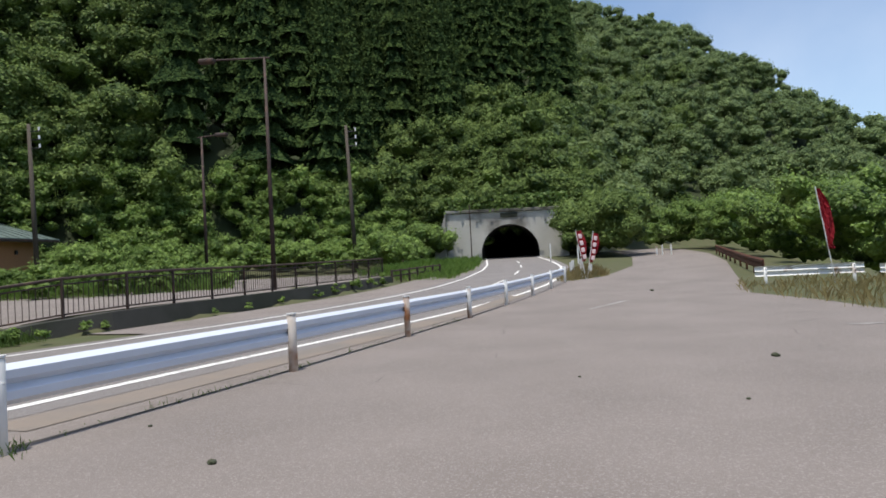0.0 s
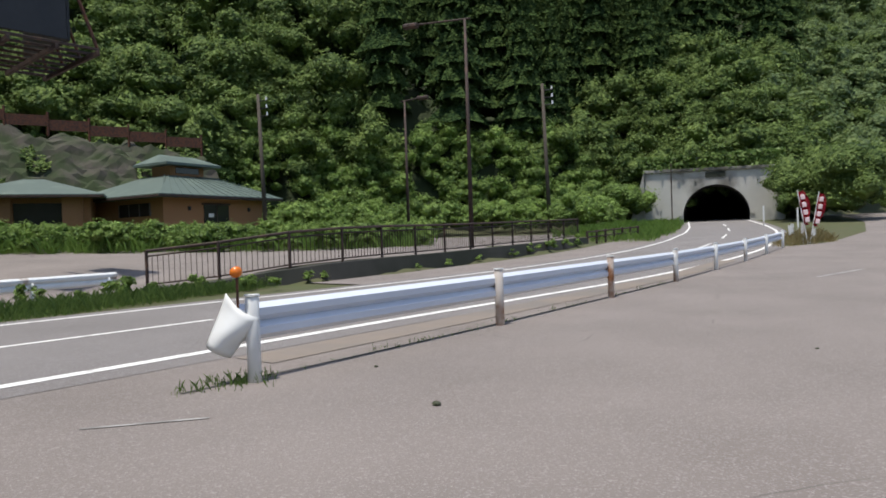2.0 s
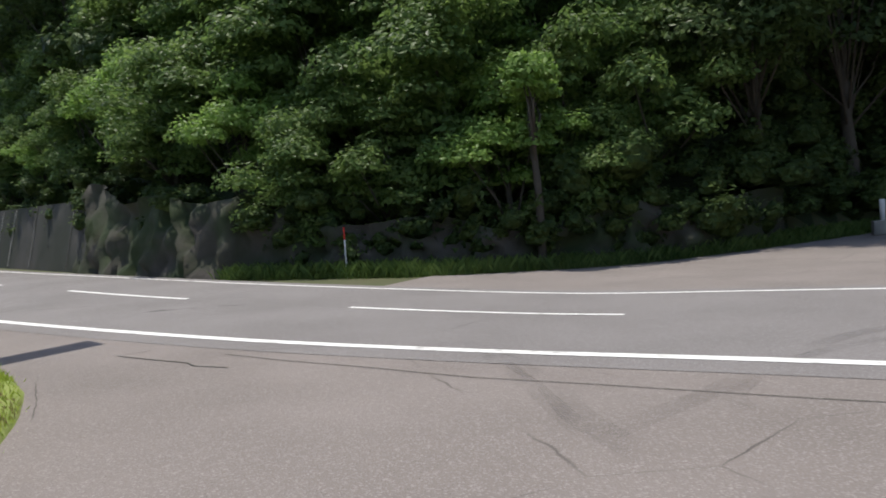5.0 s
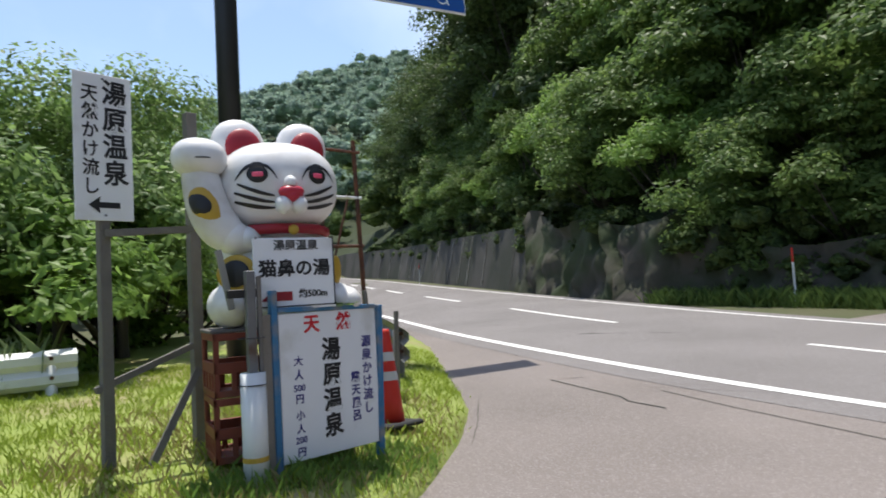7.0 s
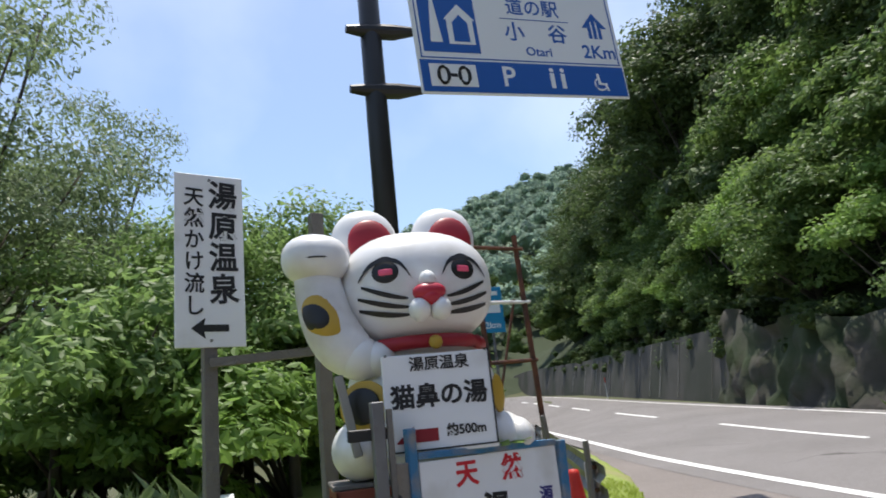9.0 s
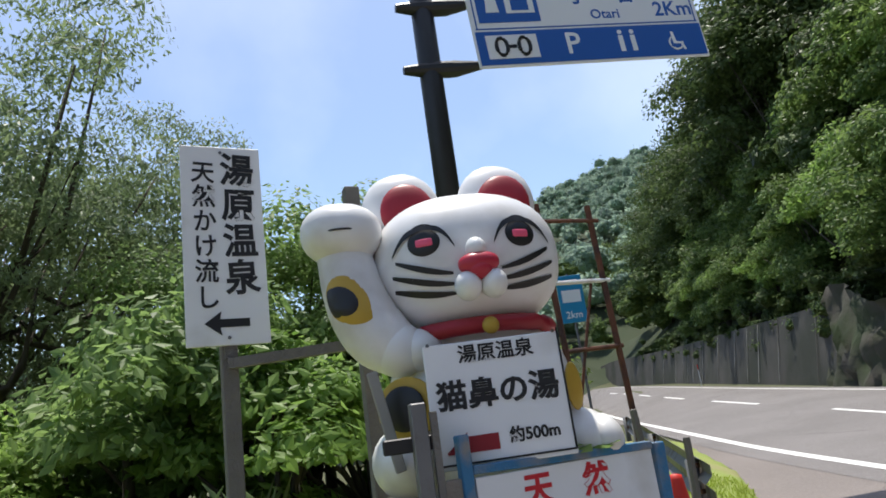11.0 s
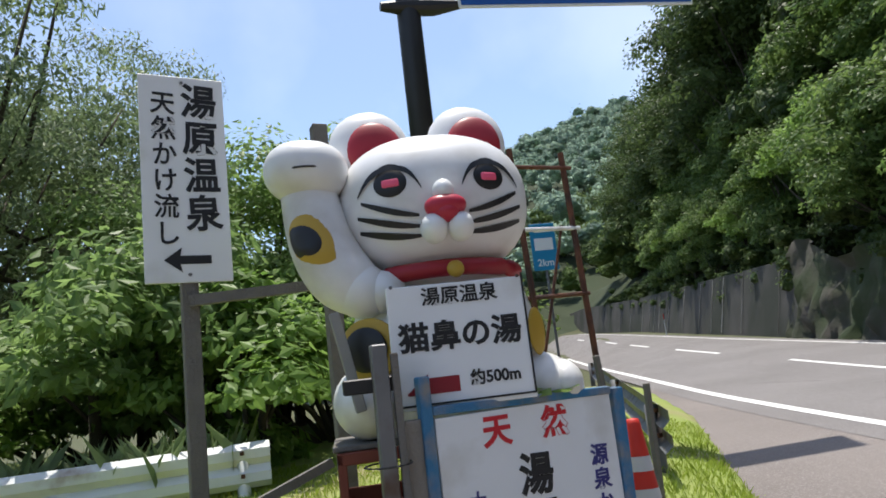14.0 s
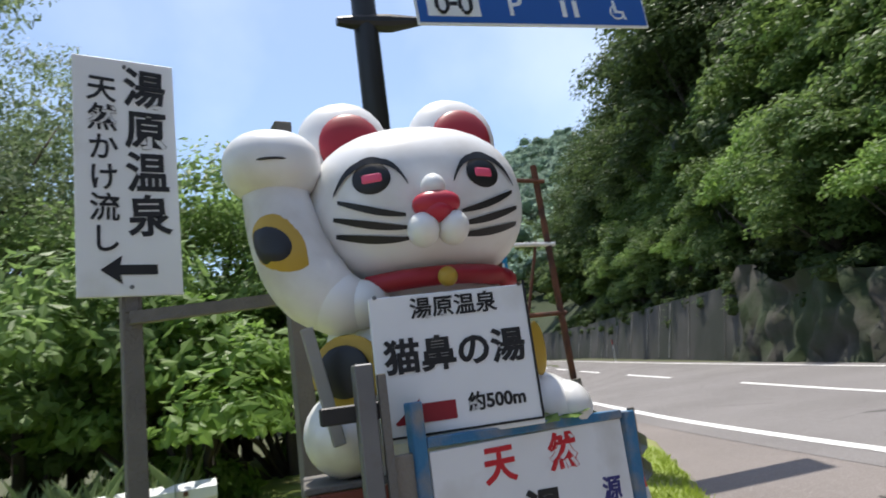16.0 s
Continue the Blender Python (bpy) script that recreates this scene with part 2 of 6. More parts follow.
def tube(points, radius, seg=8, bm=None, cap=True):
    """A round bar along points; radius may be one number or one a point."""
    b = bm or bmesh.new()
    pts = [Vector(p) for p in points]
    rs = radius if isinstance(radius, (list, tuple)) else [radius] * len(pts)
    rings = []
    for i, p in enumerate(pts):
        d = (pts[min(i + 1, len(pts) - 1)] - pts[max(i - 1, 0)]).normalized()
        a = d.orthogonal().normalized() if abs(d.z) < 0.9 else Vector((1, 0, 0)).cross(d).normalized()
        c = d.cross(a)
        rings.append([b.verts.new(p + (a * math.cos(k * math.tau / seg) + c * math.sin(k * math.tau / seg)) * rs[i]) for k in range(seg)])
    for r, s in zip(rings, rings[1:]):
        for k in range(seg):
            b.faces.new((r[k], r[(k + 1) % seg], s[(k + 1) % seg], s[k]))
    if cap:
        b.faces.new(rings[0][::-1])
        b.faces.new(rings[-1])
    return b


def thing(name, label, category, at=None, group=""):
    ob = new(name)
    ob.matrix_basis = at or Matrix()
    return tagged(ob, label, category, group)


# ---- lie of the land ----
def fence_x(y):
    return np.interp(y, [14.3, 14.9, 15.9, 17.4, 20, 24.4, 30.8, 38.5, 45, 60], [-15.2, -13.6, -12.3, -11.4, -10.9, -10.1, -9.0, -7.5, -6.3, -6.8])


def base_z(x, y):
    """Height of the made ground: climbs gently to the tunnel, to the south and across the far lot."""
    x, y = np.asarray(x, float), np.asarray(y, float)
    n = np.clip(y - 14, 0, 24)
    z = 0.0008 * n**2 + 0.0384 * np.clip(y - 38, 0, 45)
    s = np.clip(-y - 1.0, 0, 90)
    bank = 0.5 + 0.5 * np.clip((near_line(y) - x) / 2.85, 0, 1.3)
    z = z + np.where(s < 2, 0.009 * s**2, 0.036 * (s - 1)) * bank
    w = np.clip(-x - 18, 0, 30)
    z = z + np.where(w < 4, 0.0045 * w**2, 0.036 * (w - 2)) * np.clip((y + 8) / 10, 0, 1)
    z = z + np.interp(y, [14.3, 15.9, 17.4, 20, 31, 38.5, 60], [0.0, 0.35, 0.48, 0.52, 0.5, 0.4, 0.4]) * np.clip((fence_x(y) - x) / 0.4, 0, 1) * (y > 14.3) * (y < 60)
    return z


NEAR_Y = np.array([-200, -120, -60, -30, -20, -13, -9, -5, -1.9, 1.4, 3.9, 6.5, 8.7, 11.1, 15, 18.3, 25.6, 32, 40, 50, 60, 75, 110])
NEAR_X = np.array([-68, -50, -28.5, -16.6, -12.9, -10.3, -9.1, -8.05, -7.6, -6.95, -6.24, -5.45, -4.85, -4.07, -2.85, -1.84, 0.1, 1.5, 2.6, 3.2, 3.1, 2.4, 0.5])
_fy = np.arange(-200, 110.01, 0.5)
_fx = np.interp(_fy, NEAR_Y, NEAR_X)
_k = np.hanning(13) / np.hanning(13).sum()
_fx = np.convolve(np.pad(_fx, 6, mode="edge"), _k, "valid")


def near_line(y):
    return np.interp(y, _fy, _fx)


def road_point(y, off):
    """The point off metres west of the near edge line, square to the road."""
    d = 0.6
    tx, ty = near_line(y + d) - near_line(y - d), 2 * d
    k = math.hypot(tx, ty)
    x, yy = near_line(y) - off * ty / k, y + off * tx / k
    return float(x), float(yy)


FOOT_Y = np.array([-200, -60, -30, -14, -10, -5, 0, 6, 12, 20, 34, 46, 56, 66, 76, 90])
FOOT_X = np.array([-80, -39, -26, -18.9, -19.0, -21, -24, -31, -37, -44, -56, -52, -42, -28, -9, -9])


def hill_z(x, y):
    x, y = np.asarray(x, float), np.asarray(y, float)
    dw = np.interp(y, FOOT_Y, FOOT_X) - x
    dn = y - np.interp(x, [-60, -9, 3, 8, 14, 30, 130, 300], [60, 78, 77, 79, 108, 125, 170, 220])
    d = np.maximum(dw, dn)
    cap = np.interp(x, [-60, 0, 20, 50, 78, 100, 150, 300], [150, 132, 118, 102, 72, 30, 16, 10]) + 3 * np.sin(x * 0.09) + 3 * np.sin(y * 0.06 + x * 0.03)
    cap = np.where(y < -8, np.interp(y, [-90, -60, -42, -28, -8], [4, 5, 9, 22, 60]), cap)
    h = np.clip(d, 0, None)
    h = np.minimum(h * np.interp(x, [-5, 12], [0.72, 0.6]) + 1.6 * np.sin(h * 0.16) * np.clip(h / 20, 0, 1), cap + 0.08 * h)
    h = h + 3.0 * np.clip((dw + 0.5) / 0.9, 0, 1) * np.clip((-13 - y) / 6, 0, 1)
    for cx, cy, top, r in ((-265, -425, 166, 400), (110, -560, 95, 260), (-20, -680, 118, 260), (330, -300, 110, 230), (390, 60, 100, 230)):
        q = np.hypot(x - cx, y - cy) / r
        h = np.maximum(h, top * np.clip(1 - q, 0, 1) ** 1.1)
    e = np.clip(x - np.interp(y, [-60, -12, -6, 10, 24, 40, 70, 120], [-13, 0.5, 9, 12.5, 12.5, 16, 22, 30]), 0, None)
    drop = np.minimum(0.28 * e, 5.0) * (h < 0.5)
    return h - drop


def land_z(x, y):
    return base_z(x, y) + hill_z(x, y)


def axis(lo, hi, fine_lo, fine_hi, step):
    a = list(np.arange(fine_lo, fine_hi + step, step))
    s, v = step, fine_hi
    while v < hi:
        s *= 1.13
        v += s
        a.append(v)
    s, v = step, fine_lo
    while v > lo:
        s *= 1.13
        v -= s
        a.insert(0, v)
    return np.array(a)


def sheet(xs, ys, zf):
    gx, gy = np.meshgrid(xs, ys)
    v = np.stack([gx, gy, zf(gx, gy)], -1).reshape(-1, 3)
    w = len(xs)
    i = (np.arange(len(ys) - 1)[:, None] * w + np.arange(w - 1)).ravel()
    return v, np.stack([i, i + 1, i + w + 1, i + w], -1)


v, f = sheet(axis(-1500, 1500, -55, 25, 1.0), axis(-1500, 1500, -40, 80, 1.0), lambda x, y: np.where((np.abs(x + 0.6) < 4.6) & (y > 74) & (y < 140), base_z(x, y), land_z(x, y)) - 0.03)
ground = tagged(raw_object("ground", v, f, EARTH, smooth=True), "rough green ground rising into wooded hills", "ground", kind="structure")
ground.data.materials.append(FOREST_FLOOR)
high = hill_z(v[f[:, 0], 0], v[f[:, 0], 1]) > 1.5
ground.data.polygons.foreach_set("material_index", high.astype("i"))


cv, cf = sheet(np.arange(-6.6, 5.5, 1.0), np.arange(75.8, 142, 1.5), lambda x, y: np.maximum(land_z(x, y), 7.3))
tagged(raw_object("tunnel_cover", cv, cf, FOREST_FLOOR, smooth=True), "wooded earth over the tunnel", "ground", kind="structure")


def strip(name, ys, off_a, off_b, lift, material, label, category):
    """A band of the road between two offsets from the near edge line."""
    a, b = [road_point(y, off_a) for y in ys], [road_point(y, off_b) for y in ys]
    cuts = [c for c in (-0.55, 0.0, 0.95, 1.9, 2.85, 3.7, 4.5, 5.4) if off_a < c < off_b] if off_b - off_a > 1 else []
    fr = [0.0] + [(c - off_a) / (off_b - off_a) for c in cuts] + [1.0]
    n = len(fr) - 1
    vs = []
    for p, q in zip(a, b):
        for k in fr:
            x, y = p[0] + (q[0] - p[0]) * k, p[1] + (q[1] - p[1]) * k
            vs.append((x, y, float(base_z(x, y)) + lift))
    w = n + 1
    i = (np.arange(len(ys) - 1)[:, None] * w + np.arange(n)).ravel()
    return tagged(raw_object(name, vs, np.stack([i, i + w, i + w + 1, i + 1], -1), material, smooth=True), label, category, kind="structure")


YS = np.concatenate([np.arange(-190, -40, 4), np.arange(-40, 40, 0.8), np.arange(40, 110, 2)])
LANE = 2.85
strip("road", YS, -0.55, 2 * LANE + 0.6, 0.004, ROADTOP, "grey worn asphalt road with white lines", "road")
strip("road_shoulder", np.arange(14, 62, 1.0), 2 * LANE + 0.55, 2 * LANE + 3.2, 0.002, ASPHALT, "grey asphalt shoulder below the railing wall", "road")
strip("road_line", YS, -0.08, 0.10, 0.009, LINE, "solid white painted line along the road", "road line")
strip("road_line", YS, 2 * LANE - 0.07, 2 * LANE + 0.08, 0.009, LINE, "solid white painted line along the road", "road line")


# parking lot and side road, east of the road: a sheet cut off at the road's edge and along the verges
def lot_bounds(y):
    west = near_line(y) + 0.42
    east = np.interp(y, [-16, -11, -7.6, -6.0, -5.13, -4.27, -3.9, -3.6, -3.3, 14, 17.5, 21, 26, 32, 45, 60, 75, 95], [-10.7, -8.4, -6.4, -5.46, -4.74, -3.84, -3.2, -1.0, 7, 7.2, 7.3, 6.9, 8.3, 9.9, 13.4, 16.5, 18, 16])
    west = np.where(y > 33, np.interp(y, [33, 36, 45, 60, 75, 95], [2.6, 4.6, 7.5, 10, 11, 8]), west)
    return west, np.maximum(east, west + 0.3)


ly = np.concatenate([np.arange(-16, 4, 0.25), np.arange(4, 95, 1.0)])
lw, le = lot_bounds(ly)
vs = []
for yy, a, b in zip(ly, lw, le):
    for k in range(13):
        x = a + (b - a) * k / 12
        vs.append((x, yy, float(base_z(x, yy)) + 0.0))
i = (np.arange(len(ly) - 1)[:, None] * 13 + np.arange(12)).ravel()
tagged(raw_object("pavement", vs, np.stack([i, i + 1, i + 14, i + 13], -1), ASPHALT, smooth=True), "grey worn asphalt of the parking lot", "pavement", kind="structure")

# far lot, west of the road
fy = np.arange(-7, 46, 1.0)
vs = []
for yy in fy:
    b = road_point(yy, 2 * LANE + 0.5)[0] - (0 if yy < 6.5 else np.interp(yy, [6.5, 9, 12, 30], [0, 3.5, 4.2, 4.5]))
    a = np.interp(yy, [-7, -3, 2, 8, 12, 20, 30, 46], [-18.3, -21, -25, -32, -36, -38, -37, -36])
    for k in range(13):
        x = a + (b - a) * k / 12
        vs.append((x, yy, float(base_z(x, yy)) + 0.001))
i = (np.arange(len(fy) - 1)[:, None] * 13 + np.arange(12)).ravel()
tagged(raw_object("pavement", vs, np.stack([i, i + 1, i + 14, i + 13], -1), ASPHALT, smooth=True), "grey asphalt lot across the road", "pavement", kind="structure")


# dashed centre line
def dash_strip(y0, y1):
    strip("centre_line", np.linspace(y0, y1, 7), LANE - 0.06, LANE + 0.06, 0.009, LINE, "white painted centre line dash", "road line")


for y0, y1 in ((-66, -61), (-56, -51), (-46, -41), (-36, -31), (-26, -20.9), (-16, -10.4), (-5.83, -1.1), (3.66, 8.4), (13.2, 17.9), (22.8, 27.5), (32.4, 37), (42, 46.7), (51.6, 56.3), (61, 66)):
    dash_strip(y0 - 0.65, y1 - 0.65)


# ---- trees ----
rng = np.random.default_rng(4)


def unit(n):
    v = rng.normal(size=(n, 3))
    return v / np.linalg.norm(v, axis=1)[:, None]


def leaves(centres, normals, size, droop=0.0, slim=0.55):
    """Folded leaf blades: four corners each, one a place."""
    n = len(centres)
    a = np.cross(normals, unit(n))
    a[:, 2] -= droop
    a /= np.linalg.norm(a, axis=1)[:, None] + 1e-6
    b = np.cross(normals, a)
    b /= np.linalg.norm(b, axis=1)[:, None] + 1e-6
    s = size * rng.uniform(0.6, 1.4, n)[:, None]
    v = np.stack([centres - a * s * 0.5, centres + b * s * slim * 0.5, centres + a * s * 0.55 + normals * s * 0.12, centres - b * s * slim * 0.5], 1)
    return v.reshape(-1, 3), np.arange(4 * n).reshape(n, 4)


def lobes(count, rx, rz, lo):
    """Centres and radii of the clumps that make up one crown."""
    c = unit(count) * rng.uniform(0.35, 0.9, count)[:, None] * (rx, rx, rz)
    c[:, 2] += lo + rz
    return c, rng.uniform(0.26, 0.48, count) * rx


def crown_points(n, c, r):
    k = rng.choice(len(c), n, p=r**2 / (r**2).sum())
    u = unit(n)
    u[:, 2] = np.abs(u[:, 2]) * 0.8 + u[:, 2] * 0.2 - 0.12
    p = c[k] + u * (r[k] * rng.uniform(0.6, 1.12, n))[:, None]
    nm = u + unit(n) * 0.7 + (0, 0, 0.5)
    return p, nm / np.linalg.norm(nm, axis=1)[:, None]


def broad_tree(name, label, rx, rz, lo, n, size, material, count=16, slim=0.55, droop=0.0, lean=0.0, tuft=1.0):
    """A tapered trunk with limbs out to the clumps, and a crown of single leaves."""
    t = thing(name, label, "tree")
    c, r = lobes(count, rx, rz, lo)
    c[:, 0] += lean * c[:, 2]
    r *= tuft
    bm = tube([(0, 0, -0.6), (0.05, 0.03, lo * 0.5), (lean * lo * 0.8, -0.05, lo), (lean * lo, 0, lo + rz)], [rx * 0.06 + 0.06, rx * 0.05 + 0.05, rx * 0.04 + 0.03, 0.04], 7)
    for k in range(0, count, 2):
        e = Vector(c[k])
        tube([(0, 0, lo * (0.75 + 0.02 * k)), e * 0.5 + Vector((0.1 * (k % 3), 0.1 * (k % 5) - 0.2, lo * 0.45)), e], [0.055, 0.035, 0.012], 5, bm)
    part("trunk", bm, BARK, t, "grey-brown bark", True)
    p, nm = crown_points(n, c, r)
    raw_object("crown", *leaves(p, nm, size, droop, slim), material, t)
    return t


def place(proto, x, y, s=1.0, sink=0.1, z=None, turn=None):
    zz = float(land_z(x, y)) if z is None else z
    proto.scale = (1, 1, 1)
    m = pose(x, y, zz - sink, 0, 0, rng.uniform(0, 360) if turn is None else turn)
    o = copy_thing(proto, m)
    o.scale = (s, s, s * rng.uniform(0.9, 1.12))
    return o


def bury(proto):
    """Removes a pattern once its copies stand."""
    for o in (*proto.children_recursive, proto):
        bpy.data.objects.remove(o)


def ico(level):
    b = bmesh.new()
    bmesh.ops.create_icosphere(b, subdivisions=level, radius=1)
    b.verts.ensure_lookup_table()
    out = np.array([v.co[:] for v in b.verts]), np.array([[v.index for v in f.verts] for f in b.faces])
    b.free()
    return out


BLOBS = {1: ico(1), 2: ico(2)}


def sprigs(p, nm, size, droop=0.0, slim=0.6):
    """Three-cornered leaf bunches, one a place."""
    n = len(p)
    a = np.cross(nm, unit(n))
    a[:, 2] -= droop
    a /= np.linalg.norm(a, axis=1)[:, None] + 1e-6
    b = np.cross(nm, a)
    s = size * rng.uniform(0.5, 1.4, n)[:, None]
    v = np.stack([p - a * s * 0.45 - b * s * slim * 0.5, p - a * s * 0.45 + b * s * slim * 0.5, p + a * s * 0.6], 1)
    return v.reshape(-1, 3), np.arange(3 * n).reshape(n, 3)


def cedar_mesh(x, y, z, s, n, size):
    """Drooping whorls of ragged branches up to a pointed top, with hanging sprays."""
    h, w, rows, m = 21 * s * rng.uniform(0.85, 1.15), 2.9 * s, 13, 12
    V, F, base = [], [], 0
    for k in range(rows):
        t = (k + 0.3 * rng.random()) / rows
        r = w * (1 - t) ** 0.75 * rng.uniform(0.85, 1.1) + 0.1
        ang = np.arange(m) * math.tau / m + rng.random() * 6
        rr = r * np.where(np.arange(m) % 2 == 0, 1.0, 0.55) * rng.uniform(0.75, 1.15, m)
        zt = z + h * (0.1 + 0.9 * t)
        ring = np.stack([x + rr * np.cos(ang), y + rr * np.sin(ang), zt - 0.32 * rr - h * 0.02 + rng.normal(0, 0.12, m)], -1)
        V += [ring, np.array([[x, y, zt + h * 0.075]])]
        j = np.arange(m)
        F.append(np.stack([j, (j + 1) % m, np.full(m, m)], -1) + base)
        base += m + 1
    t = rng.uniform(0, 1, n) ** 0.8
    ang = rng.uniform(0, math.tau, n)
    rad = w * (1 - t) ** 0.75 * rng.uniform(0.5, 1.05, n)
    p = np.stack([x + rad * np.cos(ang), y + rad * np.sin(ang), z + h * (0.1 + 0.9 * t) - 0.2 * rad], -1)
    nm = np.stack([np.cos(ang), np.sin(ang), np.full(n, 0.6)], -1) + unit(n) * 0.4
    nm /= np.linalg.norm(nm, axis=1)[:, None]
    v, f = sprigs(p, nm, size, 1.1, 0.55)
    return np.concatenate(V + [v]), np.concatenate(F + [f + base])


def crown_mesh(x, y, z, s, n, size, level, count):
    """A crown far off: uneven leafy clumps, with loose leaf bunches round their outlines."""
    c, r = lobes(count, 3.6 * s, 2.8 * s, 1.0 * s)
    c, r = c + (x, y, z), r * 1.15
    bv, bf = BLOBS[level]
    k = len(bv)
    puff = 0.72 * (1 + 0.26 * np.sin(bv @ unit(1)[0] * 5 + rng.random() * 6)[None] + rng.normal(0, 0.11, (count, k)))
    V = (c[:, None] + bv[None] * (r[:, None] * puff)[..., None] * (1, 1, 0.85)).reshape(-1, 3)
    F = (bf[None] + (np.arange(count) * k)[:, None, None]).reshape(-1, 3)
    p, nm = crown_points(n, c, r)
    p = p + unit(n) * 0.3 * s
    v, f = sprigs(p, nm, size * s, 0.1, 0.75)
    return np.concatenate([V, v]), np.concatenate([F, f + len(V)])


def forest(name, label, spots, kind, material, n, size, level=2, count=6):
    """Many far trees in one mesh."""
    V, F, base = [], [], 0
    for x, y, s in spots:
        z = float(land_z(x, y))
        vv, ff = cedar_mesh(x, y, z, s, n, size) if kind == "cedar" else crown_mesh(x, y, z, s, n, size, level, count)
        V.append(vv)
        F.append(ff + base)
        base += len(vv)
    return tagged(raw_object(name, np.concatenate(V), np.concatenate(F), material, smooth=kind != "cedar"), label, "forest", kind="stuff")


def scatter(n, x0, x1, y0, y1, test, s0=0.8, s1=1.3):
    out = []
    while len(out) < n:
        x, y = rng.uniform(x0, x1), rng.uniform(y0, y1)
        if test(x, y):
            out.append((x, y, rng.uniform(s0, s1)))
    return out


far_hill = lambda x, y: float(hill_z(x, y)) > 3  # noqa: E731
bearing = lambda x, y: math.degrees(math.atan2(x, y))  # noqa: E731
# cedars: the dark stand between lot and tunnel, up the slope
def cedar_zone(x, y):
    b, r, h = bearing(x, y), math.hypot(x, y), float(hill_z(x, y))
    return h > 3 and 66 < r < 200 and ((-29 < b < -9 and h > 7) or (-9 <= b < 5.5 and h > 22))


def mixed_zone(x, y):
    return 45 < math.hypot(x, y) < 260 and float(hill_z(x, y)) > 0.8 and -64 < bearing(x, y) < 14 and not cedar_zone(x, y)


def open_slope(x, y):
    """The bare slope above the hut, and the hut before it."""
    return -64 < bearing(x, y) < -37.5 and math.hypot(x, y) < 70


forest("forest", "dense dark green cedar stand on the slope", scatter(265, -110, 25, 50, 200, cedar_zone, 1.1, 1.65) + scatter(16, -30, 0, 80, 140, lambda x, y: -10 < bearing(x, y) < -4 and 13 < float(hill_z(x, y)) < 30, 1.0, 1.3), "cedar", CEDAR, 900, 0.75)
forest("forest", "mixed green broadleaf forest on the mountainside", scatter(520, -130, 70, 25, 240, lambda x, y: mixed_zone(x, y) and not open_slope(x, y), 0.8, 1.4), "broad", LEAF_FAR, 800, 0.42, 1, 9)
forest("forest", "green broadleaf trees above the tunnel", scatter(110, -32, 16, 77, 125, lambda x, y: float(hill_z(x, y)) > 0.5 and not cedar_zone(x, y), 0.6, 1.1), "broad", LEAF_FAR, 1300, 0.36, 1, 9)
forest("forest", "green broadleaf trees on the upper slope", scatter(180, -120, -25, 35, 125, lambda x, y: 58 < math.hypot(x, y) < 140 and -58 < bearing(x, y) < -26 and float(hill_z(x, y)) > 5 and not cedar_zone(x, y) and not open_slope(x, y), 0.9, 1.4), "broad", LEAF_FAR, 1100, 0.38, 1, 9)
forest("forest", "green broadleaf trees on the slope behind the hut", scatter(200, -100, -38, 14, 82, lambda x, y: float(hill_z(x, y)) > 3.5 and not open_slope(x, y), 0.6, 1.1), "broad", LEAF_FAR, 1200, 0.34, 1, 9)
forest("forest", "green broadleaf forest on the far mountainside", scatter(900, 5, 200, 90, 300, lambda x, y: float(hill_z(x, y)) > 1 and 4 < bearing(x, y) < 42, 1.0, 1.6), "broad", LEAF_HILL, 520, 0.46, 1, 8)
forest("forest", "forest on the distant mountain, haze painted into its leaves", scatter(1150, -480, -20, -430, -100, lambda x, y: float(hill_z(x, y)) > 2, 1.6, 2.4), "broad", LEAF_HAZE, 260, 0.5, 1, 5)
forest("forest", "forest on the distant ridges, haze painted into its leaves", scatter(450, -300, 220, -620, -400, lambda x, y: float(hill_z(x, y)) > 20, 2.0, 3.0), "broad", LEAF_HAZE, 120, 0.5, 1, 4)
forest("forest", "green trees on the river side of the road", scatter(75, -60, 4, -105, -29, lambda x, y: near_line(y) + 4.5 < x < near_line(y) + 24, 0.7, 1.2), "broad", LEAF_FAR, 1200, 0.3, 1, 8)
forest("forest", "green trees on the steep roadside slope, leaves darkened for shade", scatter(230, -75, -20, -90, 40, lambda x, y: 6.5 < float(hill_z(x, y)) < 40 and not open_slope(x, y), 0.9, 1.3), "broad", LEAF_BANK, 900, 0.34, 1, 8)
# low green growth at the foot of the slopes
forest("undergrowth", "bright green scrub along the foot of the slope", scatter(300, -62, -4, 28, 82, lambda x, y: 0.1 < float(hill_z(x, y)) < 9 and not open_slope(x, y), 0.35, 0.7), "broad", LEAF_SCRUB, 620, 0.42, 1, 7)
forest("forest", "green trees on the low slope past the retaining wall", scatter(150, -120, -30, -180, -46, lambda x, y: float(np.interp(y, FOOT_Y, FOOT_X)) - 55 < x < float(np.interp(y, FOOT_Y, FOOT_X)) - 1.5, 0.9, 1.5), "broad", LEAF_FAR, 900, 0.34, 1, 8)
forest("undergrowth", "green scrub under the roadside trees, leaves darkened for shade", scatter(130, -44, -18, -14, 30, lambda x, y: 0.4 < float(hill_z(x, y)) < 7, 0.3, 0.55), "broad", LEAF_BANK, 500, 0.42, 1)
forest("undergrowth", "bright green bushes along the river side", scatter(120, 6, 40, 24, 95, lambda x, y: x > np.interp(y, [24, 30, 45, 62, 95], [12, 13.5, 16.5, 18.5, 16]), 0.5, 0.95), "broad", LEAF_SCRUB, 1300, 0.27, 1, 8)
